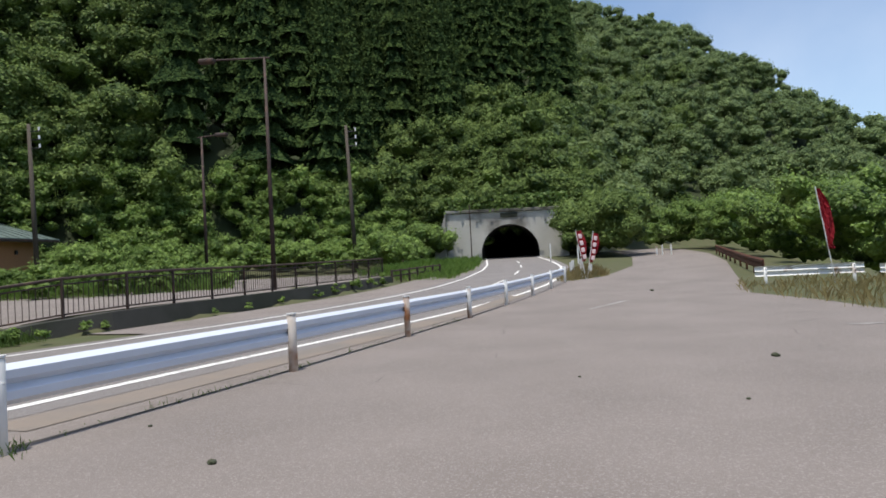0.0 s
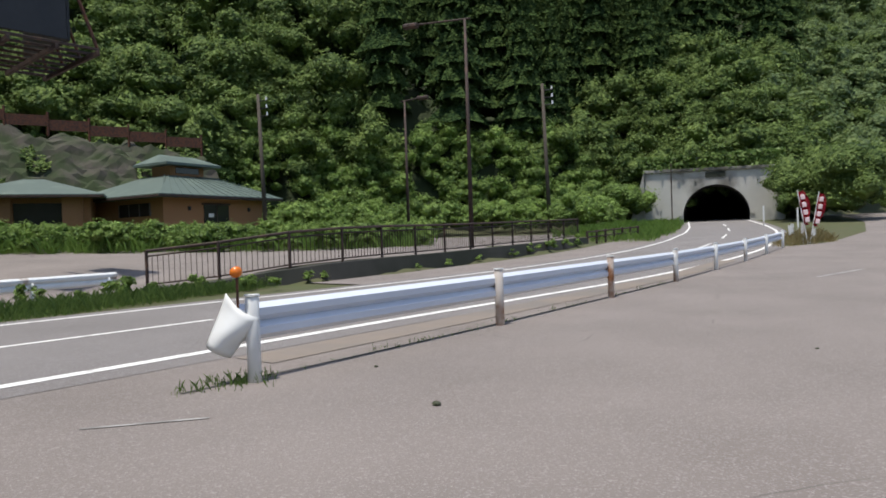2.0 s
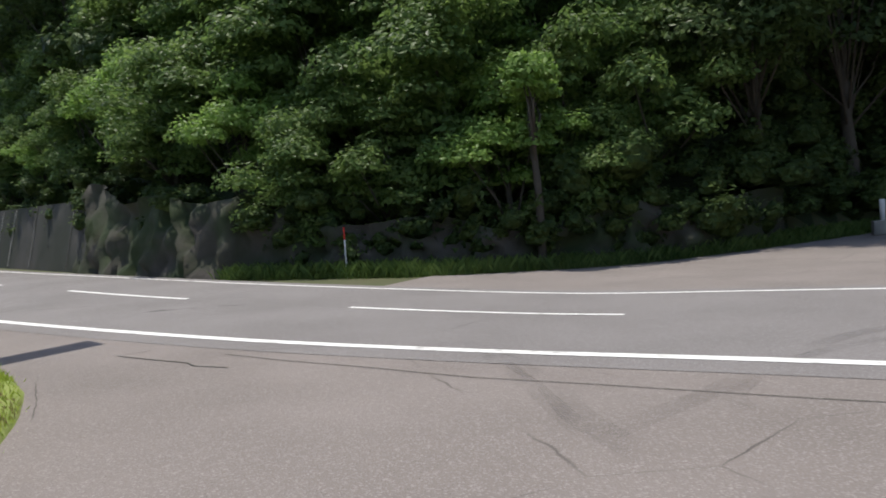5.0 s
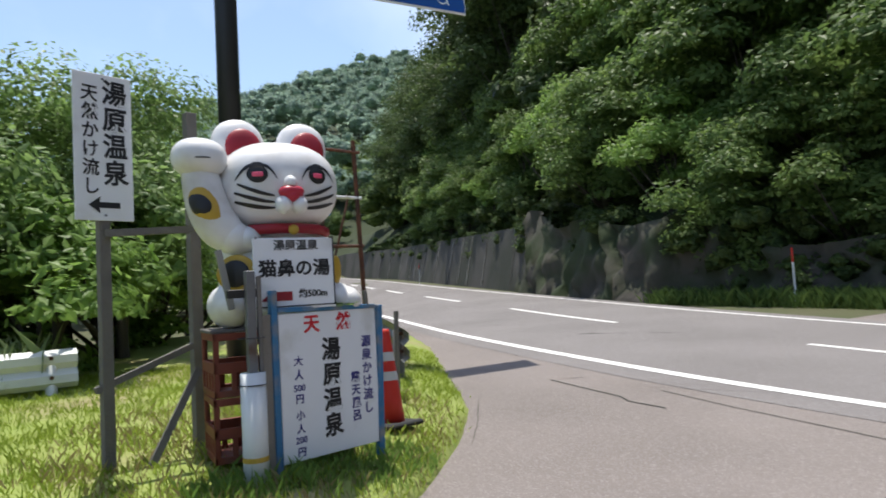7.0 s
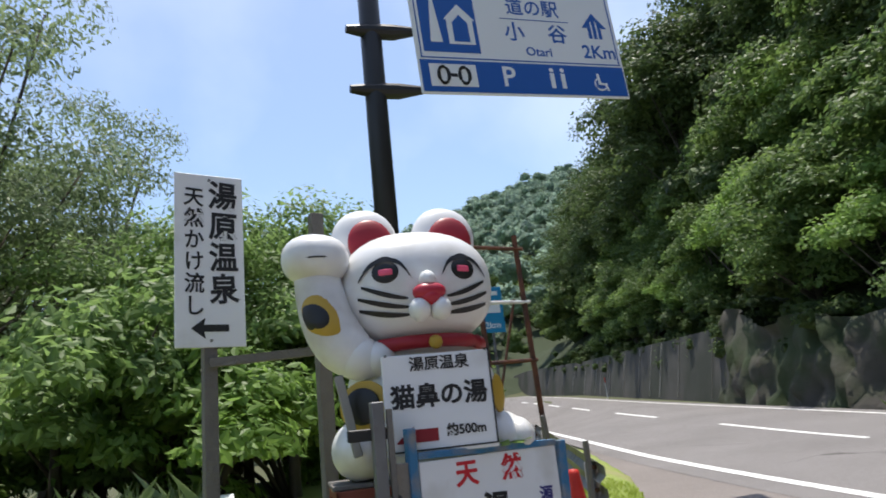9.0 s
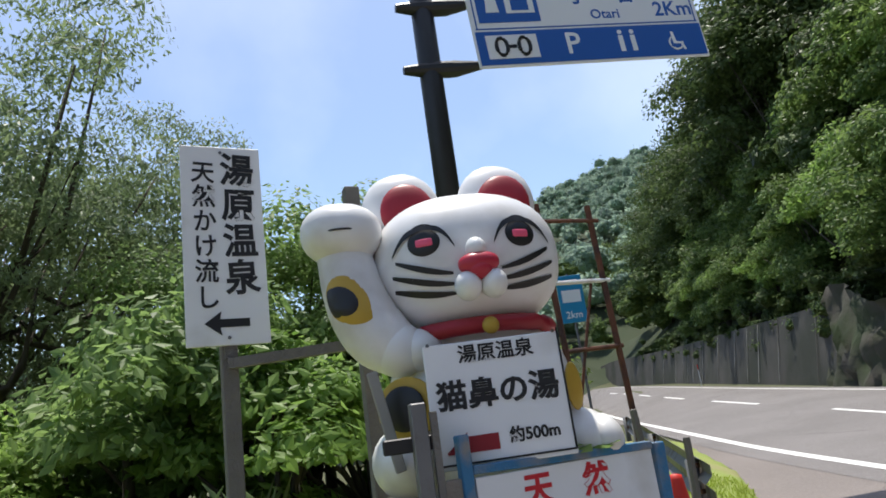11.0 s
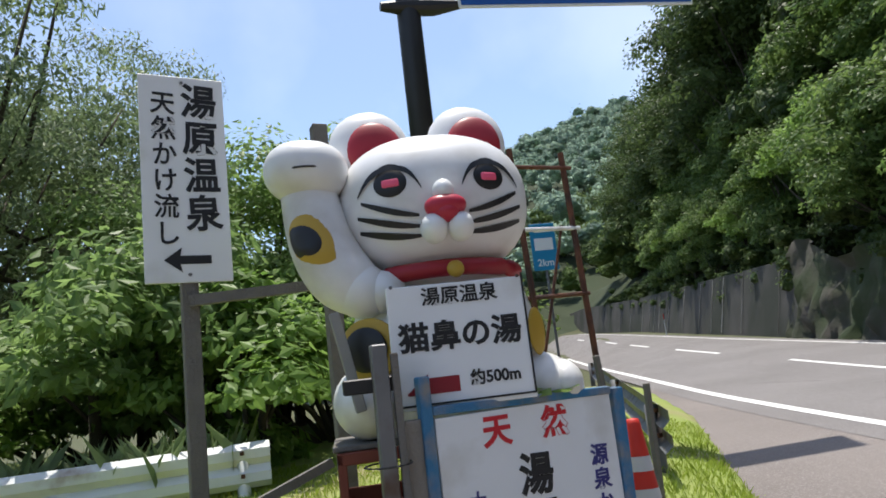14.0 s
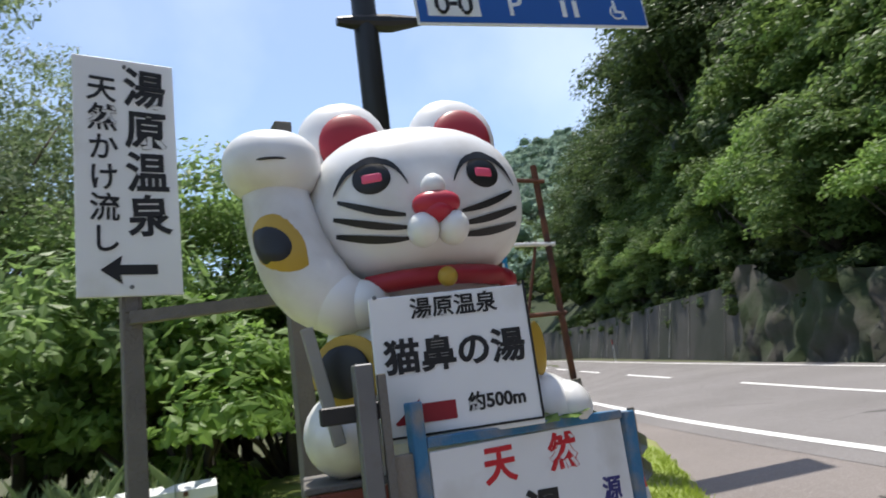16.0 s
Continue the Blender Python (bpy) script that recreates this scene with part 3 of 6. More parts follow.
forest("undergrowth", "green trees between side road and tunnel", scatter(26, 5, 13, 62, 80, lambda x, y: x > 6.5 and x < 11 or y > 76, 0.6, 1.1), "broad", LEAF_FAR, 1300, 0.3, 1, 8)
forest("undergrowth", "green bushes crowding the foot of the portal", [(-9.4, 73.5, 0.75), (-8.2, 74.0, 0.6), (-11.5, 72, 0.8), (6.6, 74, 0.6), (-10.5, 68, 0.5), (-13.5, 66, 0.7), (-9.0, 62, 0.4), (-12, 58, 0.5)], "broad", LEAF_SCRUB, 1000, 0.32, 1, 8)

forest("forest", "dark trees between the bank and the hut", scatter(46, -62, -36, 10, 30, lambda x, y: -74 < bearing(x, y) < -61 and 43 < math.hypot(x, y) < 62, 0.8, 1.3), "broad", LEAF_BANK, 1300, 0.34, 1, 8)

# roadside woods: tall trees in shade-darkened leaves up the bank, smaller ones in lighter leaves along its edge
tree_a = broad_tree("tree", "roadside tree with mid green leaves on the bank", 2.7, 3.0, 0.7, 12000, 0.19, LEAF, 24)
tree_b = broad_tree("tree", "tall forest tree on the bank, its green leaves darkened for shade", 4.6, 5.4, 3.2, 17000, 0.26, LEAF_DEEP, 34)
tree_c = broad_tree("tree", "young tree with bright green leaves by the road", 2.3, 2.6, 0.8, 8500, 0.18, LEAF_BRIGHT, 18)
foot = lambda y: float(np.interp(y, FOOT_Y, FOOT_X))  # noqa: E731
for k in range(24):
    y = -78 + 4.3 * k
    for deep in (8.2, 13.0):
        yy = y + rng.normal(0, 0.8) + deep * 0.2
        if yy < 20:
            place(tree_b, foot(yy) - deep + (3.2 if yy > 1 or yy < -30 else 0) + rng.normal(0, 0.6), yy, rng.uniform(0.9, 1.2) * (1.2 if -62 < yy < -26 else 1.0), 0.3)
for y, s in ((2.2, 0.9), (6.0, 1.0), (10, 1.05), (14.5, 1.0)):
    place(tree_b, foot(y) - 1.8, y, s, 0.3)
for k in range(19):
    y = -3.0 - 2.9 * k + 0.5 * math.sin(k * 2.1)
    place((tree_a, tree_c, tree_a)[k % 3], foot(y) - 0.9 + 0.5 * math.sin(k * 2.7), y, rng.uniform(0.7, 1.0), 0.3)
    place(tree_a, foot(y) - 3.2 - 0.6 * math.cos(k * 1.9), y + 1.6, rng.uniform(1.05, 1.4), 0.3)
    place((tree_c, tree_a, tree_a)[k % 3], foot(y) - 6.0 - 0.6 * math.cos(k * 2.9), y + 0.4, rng.uniform(1.2, 1.5), 0.3)
lone = broad_tree("tree", "slender pale-barked tree with a sunlit spreading crown", 1.35, 1.15, 4.6, 2600, 0.24, LEAF_BRIGHT, 9, 0.45, 0.5, -0.06)
place(lone, -20.7, -4.45, 1.0, 0.2, None, 20)
bury(lone)
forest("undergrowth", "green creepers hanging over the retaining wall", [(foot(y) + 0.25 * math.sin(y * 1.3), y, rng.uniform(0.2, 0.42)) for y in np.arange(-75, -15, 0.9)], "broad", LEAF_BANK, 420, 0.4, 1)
forest("undergrowth", "green creepers over the rocks at the roadside, darkened for shade", [(foot(y) - 0.1 + rng.normal(0, 0.25), y, rng.uniform(0.2, 0.42)) for y in np.arange(-12, 8, 0.6)], "broad", LEAF_BANK, 330, 0.5, 1)

# trees and bushes behind the statue
tree_f = broad_tree("tree", "tall tree with fine feathery grey-green leaves", 3.0, 2.8, 2.0, 32000, 0.092, LEAF_FEATHER, 64, 0.36, 0.6, 0.0, 0.55)
for x, y, s in ((2.4, -14.5, 1.45), (5.8, -14.0, 1.5), (0.6, -18.5, 1.2), (4.2, -19, 1.6)):
    place(tree_f, x, y, s, 0.2)
for x, y, s in ((-24.5, -5.5, 1.0), (-22.8, -9.5, 0.9), (-25.0, -11.5, 1.0)):
    place(tree_c, x, y, s, 0.2)
bush_a = broad_tree("bush", "bright green leafy bush behind the guardrail", 1.5, 1.3, 0.1, 5500, 0.15, LEAF_BRIGHT, 14)
bush_b = broad_tree("bush", "dark green leafy bush behind the guardrail", 1.7, 1.6, 0.1, 6000, 0.15, LEAF_MID, 16)
for k, (x, y, s) in enumerate(((-2.6, -10.4, 1.0), (-0.9, -10.2, 0.95), (0.7, -9.9, 0.8), (-3.6, -12.2, 1.1), (-2.0, -12.6, 1.35), (2.3, -9.9, 0.8), (-4.4, -14.5, 1.0), (-3.2, -15.5, 1.3), (4.0, -10.4, 1.0), (-6.2, -18.5, 1.0), (-8.5, -24, 0.8), (-12.8, -33, 0.8), (-5.0, -17, 1.1), (-1.2, -11.3, 1.2))):
    place((bush_a, bush_b)[k % 2], x, y, s, 0.15)
tree_d = broad_tree("tree", "young tree with fresh green leaves behind the guardrail", 2.3, 2.6, 0.8, 17000, 0.115, LEAF_MID, 22)
for x, y, s in ((-2.9, -13.6, 0.9), (-4.8, -17.5, 0.9), (-1.5, -14.2, 0.88), (-3.9, -15.2, 0.9)):
    place(tree_d, x, y, s, 0.2)
for o in (tree_a, tree_b, tree_c, tree_d, tree_f, bush_a, bush_b):
    bury(o)

# ---- paints and metals ----
WHITE_PAINT = mat("white_guardrail_paint", (0.74, 0.75, 0.74), (0.62, 0.63, 0.62), 0.45, scale=5, stain=(0.22, 0.11, 0.05), amount=0.12)
BLUISH = mat("pale_rail_paint", (0.66, 0.70, 0.77), (0.56, 0.60, 0.68), 0.28, 0.0, scale=3)
RUSTY_POST = mat("rusty_post_paint", (0.66, 0.64, 0.61), (0.52, 0.43, 0.35), 0.65, scale=7, stain=(0.26, 0.11, 0.045), amount=0.42)
RUST = mat("rust", (0.16, 0.06, 0.03), (0.09, 0.035, 0.02), 0.8, scale=16, stain=(0.05, 0.025, 0.02), amount=0.5, bump=0.3, fine=120)
BROWN_STEEL = mat("brown_painted_steel", (0.055, 0.035, 0.028), (0.035, 0.024, 0.02), 0.75, scale=9, stain=(0.09, 0.05, 0.035), amount=0.2)
DARK_STEEL = mat("dark_steel", (0.035, 0.034, 0.036), (0.022, 0.022, 0.024), 0.4, 0.2, scale=5)
GREY_TIMBER = mat("weathered_grey_timber", (0.20, 0.185, 0.165), (0.12, 0.11, 0.10), 0.9, scale=9, bump=0.4, fine=90)
PALE_TIMBER = mat("pale_weathered_timber", (0.30, 0.27, 0.23), (0.19, 0.17, 0.145), 0.9, scale=11, bump=0.4, fine=90)
GREY_STEEL = mat("grey_steel", (0.21, 0.21, 0.215), (0.14, 0.14, 0.145), 0.5, 0.4, scale=12, stain=(0.10, 0.06, 0.04), amount=0.3)
BOARD_WHITE = mat("white_board", (0.80, 0.81, 0.82), (0.72, 0.73, 0.74), 0.5, scale=6, stain=(0.55, 0.54, 0.5), amount=0.15)
BLUE_FRAME = mat("blue_painted_wood", (0.035, 0.14, 0.28), (0.05, 0.19, 0.34), 0.7, scale=22, stain=(0.22, 0.22, 0.22), amount=0.35, bump=0.3, fine=80)
INK = mat("black_ink", (0.012, 0.012, 0.014), (0.02, 0.02, 0.022), 0.6, scale=20)
INK_BLUE = mat("blue_ink", (0.03, 0.03, 0.16), (0.05, 0.05, 0.2), 0.6, scale=20)
INK_RED = mat("red_ink", (0.60, 0.02, 0.03), (0.48, 0.02, 0.03), 0.6, scale=20)
DARK_RED = mat("dark_red_paint", (0.28, 0.015, 0.025), (0.22, 0.012, 0.02), 0.55, scale=12)
STATUE_WHITE = mat("glossy_white_paint", (0.80, 0.80, 0.79), (0.71, 0.71, 0.70), 0.36, scale=5, stain=(0.50, 0.47, 0.42), amount=0.3, spec=0.5)
STATUE_RED = mat("statue_red_paint", (0.36, 0.018, 0.03), (0.26, 0.012, 0.02), 0.45, scale=9)
NOSE_RED = mat("nose_red_paint", (0.48, 0.03, 0.055), (0.38, 0.02, 0.04), 0.35, scale=9)
PINK = mat("pink_paint", (0.85, 0.11, 0.20), (0.75, 0.09, 0.17), 0.4, scale=9)
BLACK_PAINT = mat("black_paint", (0.012, 0.012, 0.013), (0.02, 0.019, 0.018), 0.4, scale=9)
YELLOW = mat("ochre_yellow_paint", (0.50, 0.33, 0.04), (0.40, 0.25, 0.03), 0.45, scale=9)
CRATE = mat("red_brown_crate_plastic", (0.23, 0.055, 0.03), (0.15, 0.035, 0.022), 0.5, scale=7, stain=(0.10, 0.07, 0.05), amount=0.3)
CONE_RED = mat("cone_red_plastic", (0.62, 0.035, 0.02), (0.5, 0.03, 0.02), 0.5, scale=9)
CONE_BAND = mat("reflective_band", (0.6, 0.6, 0.6), (0.5, 0.5, 0.5), 0.3, scale=9)
RUBBER = mat("black_rubber", (0.02, 0.02, 0.02), (0.03, 0.03, 0.03), 0.7, scale=9)
SIGN_BLUE = mat("sign_blue", (0.012, 0.09, 0.36), (0.014, 0.10, 0.40), 0.35, scale=2)
SIGN_CYAN = mat("sign_light_blue", (0.02, 0.22, 0.42), (0.02, 0.25, 0.45), 0.35, scale=2)
SIGN_WHITE = mat("sign_white", (0.80, 0.81, 0.82), (0.76, 0.77, 0.78), 0.35, scale=2)
ROOF_GREEN = mat("green_sheet_roof", (0.115, 0.15, 0.13), (0.09, 0.12, 0.105), 0.5, scale=1.5, stain=(0.14, 0.18, 0.15), amount=0.25)
BRICK_TAN = mat("tan_brick_cladding", (0.36, 0.19, 0.09), (0.29, 0.15, 0.07), 0.85, scale=9, bump=0.4, fine=26)
WINDOW = mat("dark_glass_and_recess_shade", (0.02, 0.022, 0.024), (0.03, 0.03, 0.03), 0.08, scale=2)
BANNER_RED = mat("red_banner_cloth", (0.45, 0.025, 0.045), (0.33, 0.02, 0.03), 0.9, scale=6)
BANNER_PALE = mat("pale_banner_print", (0.75, 0.62, 0.62), (0.65, 0.45, 0.47), 0.9, scale=6)
ORANGE = mat("orange_reflector", (0.75, 0.20, 0.02), (0.6, 0.15, 0.02), 0.25, scale=9)
TUNNEL_DARK = mat("sooty_tunnel_lining", (0.10, 0.095, 0.09), (0.06, 0.058, 0.055), 0.9, scale=0.8, stain=(0.02, 0.02, 0.02), amount=0.5)


def text(name, body, size, material, parent, m, thick=0.0015, wide=1.0, bold=0.0):
    """Writing as a thin mesh, centred on m's origin, reading along its x."""
    c = bpy.data.curves.new(name, "FONT")
    c.body, c.size, c.align_x, c.align_y, c.extrude, c.offset = body, size, "CENTER", "CENTER", thick, bold
    c.resolution_u = 3
    o = bpy.data.objects.new(name, c)
    me = bpy.data.meshes.new_from_object(o)
    bpy.data.objects.remove(o)
    me.materials.clear()
    me.materials.append(material)
    ob = new(name, me)
    ob.parent = parent
    ob.matrix_basis = m @ Matrix.Diagonal((wide, 1, 1, 1))
    return ob


FACE = pose(0, 0, 0, 90)  # lays writing onto a board that faces local -y


def write(body, x, z, y, size, material, parent, name="letter", bold=0.0, wide=1.0, tilt=0.0):
    return text(name, body, size, material, parent, Matrix.Translation((x, y, z)) @ FACE @ pose(0, 0, 0, 0, 0, tilt), 0.0015, wide, bold)


def column(chars, x, z, step, y, size, material, parent, bold=0.0, wide=1.0):
    for k, ch in enumerate(chars):
        write(ch, x, z - k * step, y, size, material, parent, "letter", bold, wide, ((k * 37) % 7 - 3) * 0.9)


def plate(points, y0, y1):
    """A flat shape in the x-z plane with thickness from y0 to y1."""
    b = bmesh.new()
    f = b.faces.new([b.verts.new((x, y0, z)) for x, z in points])
    r = bmesh.ops.extrude_face_region(b, geom=[f])
    for v in r["geom"]:
        if isinstance(v, bmesh.types.BMVert):
            v.co.y = y1
    bmesh.ops.recalc_face_normals(b, faces=b.faces)
    return b


def arrow_left(x, z, w, h, y):
    return plate([(x - w / 2, z), (x - w * 0.12, z + h / 2), (x - w * 0.16, z + h * 0.17), (x + w / 2, z + h * 0.17), (x + w / 2, z - h * 0.17), (x - w * 0.16, z - h * 0.17), (x - w * 0.12, z - h / 2)], y, y + 0.002)


# ---- verge with short lawn, round the statue ----
def edge_x(y):
    return lot_bounds(y)[1]


def verge_z(x, y):
    d = np.minimum(edge_x(y) * -1 + x, (-3.45 - y) * 1.4)
    d = np.where(np.asarray(y) > -4.3, np.minimum(x - edge_x(y), (-3.3 - y) * 1.2), x - edge_x(y))
    d = np.clip(d, -1, None)
    return base_z(x, y) + np.where(d < 0, -0.06, 0.22 * (1 - np.exp(-np.clip(d, 0, None) / 0.55)) + 0.015)


vy = np.arange(-16, -3.3, 0.2)
vs = []
for yy in vy:
    a = float(edge_x(yy)) - 0.04
    for k in range(40):
        x = a + (9 - a) * (k / 39) ** 1.6
        n = 0.03 * noise.noise((x * 1.7, yy * 1.7, 0))
        vs.append((x, yy, float(verge_z(x, yy)) + (n if k else -0.03)))
i = (np.arange(len(vy) - 1)[:, None] * 40 + np.arange(39)).ravel()
LAWN = mat("lawn_soil", (0.19, 0.27, 0.045), (0.27, 0.29, 0.09), 0.95, scale=2.2, stain=(0.28, 0.24, 0.13), amount=0.35, bump=0.6, fine=40)
tagged(raw_object("lawn", vs, np.stack([i, i + 1, i + 41, i + 40], -1), LAWN, smooth=True), "yellow-green mown lawn on the verge", "lawn", kind="structure")


def blades(name, label, spots, h, material, zf, per=7, spread=0.06, cat="grass", thin=0.03):
    """Grass: tufts of thin bent blades in one mesh."""
    s = np.repeat(np.asarray(spots, float), per, 0)
    n = len(s)
    x, y = s[:, 0] + rng.normal(0, spread, n), s[:, 1] + rng.normal(0, spread, n)
    z = zf(x, y) - 0.01
    a = rng.uniform(0, math.tau, n)
    hh = h * s[:, 2] * rng.uniform(0.5, 1.3, n)
    w = 0.005 + thin * hh
    dx, dy = np.cos(a), np.sin(a)
    lean = hh * rng.uniform(0.2, 0.8, n)
    p = np.stack([x, y, z], -1)
    side = np.stack([-dy, dx, 0 * x], -1) * w[:, None] * 0.5
    mid = p + np.stack([dx * lean * 0.35, dy * lean * 0.35, hh * 0.6], -1)
    tip = p + np.stack([dx * lean, dy * lean, hh], -1)
    v = np.stack([p - side, p + side, mid + side * 0.8, tip, mid - side * 0.8], 1).reshape(-1, 3)
    return tagged(raw_object(name, v, np.arange(5 * n).reshape(n, 5), material), label, cat, kind="stuff")


lawn_spots = [(x, y, s) for x, y, s in scatter(9000, -7.5, 4, -10, -3.5, lambda x, y: x > edge_x(y) + 0.02 and y < -3.5, 0.6, 1.5)]
blades("grass", "short yellow-green mown grass", lawn_spots, 0.055, GRASS, verge_z, 6, 0.05)
blades("dry_grass", "pale dry clippings lying in the grass", [p for p in lawn_spots if math.hypot(p[0] + 3.6, p[1] + 5.4) < 1.6][:900], 0.06, HAY, verge_z, 4, 0.07)
blades("weeds", "tall weeds round the foot of the board", scatter(230, -4.3, -2.6, -4.75, -4.2, lambda x, y: abs(y + 4.45 - (x + 3.4) * 0.19) < 0.22 and x > edge_x(y) + 0.05, 0.4, 1.2), 0.10, LEAF_BRIGHT, verge_z, 5, 0.04, "weeds")
blades("tall_grass", "arching pale green pampas grass behind the guardrail", scatter(150, -2.3, 2.5, -9.3, -8.92, lambda x, y: x < -0.2 or rng.random() < 0.4, 0.6, 1.2), 0.48, LEAF_PAMPAS, verge_z, 10, 0.1, "grass", 0.004)

# ---- the beckoning statue: one mesh ----
CAT = pose(-3.27, -4.86, 0, 0, 0, 173)
HA, HB, HC, HZ, HE = 0.36, 0.30, 0.272, 1.845, 2.35  # head half sizes, height of its middle, squareness


def face_y(u, z):
    q = 1 - min(1, abs(u / HA)) ** HE - min(1, abs((z - HZ) / HC)) ** HE
    return -HB * max(q, 0.0) ** (1 / HE)


def ball(b, at, r, rot=None, slot=0, seg=28, power=2.0):
    m = Matrix.Translation(at) @ (rot or Matrix())
    vs = bmesh.ops.create_uvsphere(b, u_segments=seg, v_segments=seg // 2, radius=1)["verts"]
    for v in vs:
        if power != 2.0:
            k = sum(abs(c) ** power for c in v.co) ** (1 / power)
            v.co /= k
        v.co = m @ Vector((v.co.x * r[0], v.co.y * r[1], v.co.z * r[2]))
    for f in {f for v in vs for f in v.link_faces}:
        f.material_index, f.smooth = slot, True
    return vs


def decal(b, outline, centre, slot, lift):
    """A painted patch that follows the curve of the face, in rings from its middle."""
    cu, cz = centre
    rings = []
    for k in (0.0, 0.35, 0.7, 1.0):
        if k == 0:
            rings.append([b.verts.new((cu, face_y(cu, cz) - lift, cz))])
            continue
        ring = []
        for u, z in outline:
            x, h = cu + (u - cu) * k, cz + (z - cz) * k
            ring.append(b.verts.new((x, face_y(x, h) - lift * (1 if k < 1 else 0.2), h)))
        rings.append(ring)
    n = len(outline)
    fs = [b.faces.new((rings[0][0], rings[1][(j + 1) % n], rings[1][j])) for j in range(n)]
    for r, s in zip(rings[1:], rings[2:]):
        fs += [b.faces.new((r[j], r[(j + 1) % n], s[(j + 1) % n], s[j])) for j in range(n)]
    for f in fs:
        f.material_index, f.smooth = slot, True
    return fs


def oval(cu, cz, a, c, n=22, sq=2.0):
    out = []
    for k in range(n):
        s, t = math.cos(k * math.tau / n), math.sin(k * math.tau / n)
        out.append((cu + a * math.copysign(abs(s) ** (2 / sq), s), cz + c * math.copysign(abs(t) ** (2 / sq), t)))
    return out


def stroke(b, pts, w, slot, lift=0.008):
    """A painted stroke that tapers at its ends and follows the face."""
    n = 12
    left, right = [], []
    for k in range(n + 1):
        t = k / n
        u = (1 - t) ** 2 * pts[0][0] + 2 * t * (1 - t) * pts[1][0] + t * t * pts[2][0]
        z = (1 - t) ** 2 * pts[0][1] + 2 * t * (1 - t) * pts[1][1] + t * t * pts[2][1]
        h = w * (0.25 + 0.75 * math.sin(math.pi * min(1, 0.12 + t * 0.8)))
        left.append(b.verts.new((u, face_y(u, z + h / 2) - lift, z + h / 2)))
        right.append(b.verts.new((u, face_y(u, z - h / 2) - lift, z - h / 2)))
    for k in range(n):
        f = b.faces.new((left[k], right[k], right[k + 1], left[k + 1]))
        f.material_index = slot


bm = bmesh.new()
W, R, N, P, K, Y = range(6)
ball(bm, (0, 0, HZ), (HA, HB, HC), None, W, 48, HE)
for s, eu, tilt in ((-1, -0.212, -9), (1, 0.165, 9)):  # ears: a thick white dome with a red hollow
    rot = pose(0, 0, 0, -6, tilt, 0)
    ball(bm, (eu, 0.02, 2.085), (0.158, 0.085, 0.178), rot, W, 28, 2.2)
    ball(bm, (eu + 0.017, -0.058, 2.072), (0.106, 0.03, 0.122), rot, R, 24, 2.0)
for eu, tilt in ((-0.172, 1), (0.172, -1)):  # eyes
    ez = 1.885
    decal(bm, oval(eu, ez, 0.056, 0.05), (eu, ez), K, 0.006)
    decal(bm, oval(eu, ez - 0.002, 0.034, 0.017, 20, 6), (eu, ez), P, 0.010)
    for d in (-1, 1):
        reach = 0.112 if d * eu > 0 else 0.102
        stroke(bm, [(eu + d * 0.012, ez + 0.05), (eu + d * 0.065, ez + 0.058), (eu + d * reach, ez - 0.03)], 0.022, K)
    stroke(bm, [(eu - 0.06, ez + 0.03), (eu, ez + 0.085), (eu + 0.06, ez + 0.03)], 0.026, K, 0.007)
for s in (-1, 1):  # whiskers
    for (a, za), (c, zc) in (((0.275, 1.832), (0.085, 1.762)), ((0.29, 1.785), (0.08, 1.726)), ((0.285, 1.736), (0.08, 1.696))):
        stroke(bm, [(s * a, za), (s * (a + c) * 0.5, (za + zc) * 0.5 - 0.022), (s * c, zc)], 0.022, K, 0.007)
ball(bm, (0.0, -0.315, 1.832), (0.037, 0.05, 0.042), None, W, 20)  # bridge of the nose
ball(bm, (0.0, -0.33, 1.778), (0.071, 0.05, 0.038), None, N, 26, 2.3)
ball(bm, (0.0, -0.337, 1.755), (0.046, 0.045, 0.036), None, N, 22)
for s in (-1, 1):
    ball(bm, (s * 0.044, -0.318, 1.707), (0.047, 0.062, 0.052), None, W, 22)
# collar and bell
tube([(0.285 * math.sin(a), -0.245 * math.cos(a) + 0.01, 1.572 + 0.012 * math.cos(a)) for a in np.linspace(-math.pi, math.pi, 33)], 0.031, 10, bm)
for f in bm.faces:
    if all(abs(v.co.z - 1.572) < 0.05 for v in f.verts) and all(math.hypot(v.co.x / 0.285, (v.co.y - 0.01) / 0.245) > 0.84 for v in f.verts) and f.material_index == W and f.calc_center_median().z < 1.62 and len(f.verts) in (4, 10):
        c = f.calc_center_median()
        if abs(math.hypot(c.x / 0.285, (c.y - 0.01) / 0.245) - 1) < 0.16:
            f.material_index, f.smooth = R, True
ball(bm, (0.02, -0.272, 1.572), (0.030, 0.024, 0.030), None, Y, 16)
# body, haunches, feet
ball(bm, (0, 0.03, 1.30), (0.345, 0.25, 0.40), None, W, 36, 2.4)
ball(bm, (-0.30, -0.05, 1.16), (0.13, 0.2, 0.13), None, W, 24)
ball(bm, (0.31, -0.05, 1.15), (0.13, 0.2, 0.12), None, W, 24)
ball(bm, (0.37, -0.14, 1.15), (0.075, 0.12, 0.085), None, W, 20)
# raised arm, elbow and paw
ARM_AT = [(-0.455, -0.10, 1.97), (-0.448, -0.105, 1.87), (-0.432, -0.115, 1.77), (-0.405, -0.13, 1.67), (-0.355, -0.14, 1.585), (-0.285, -0.145, 1.54)]
ARM_R = [0.098, 0.104, 0.112, 0.117, 0.116, 0.098]


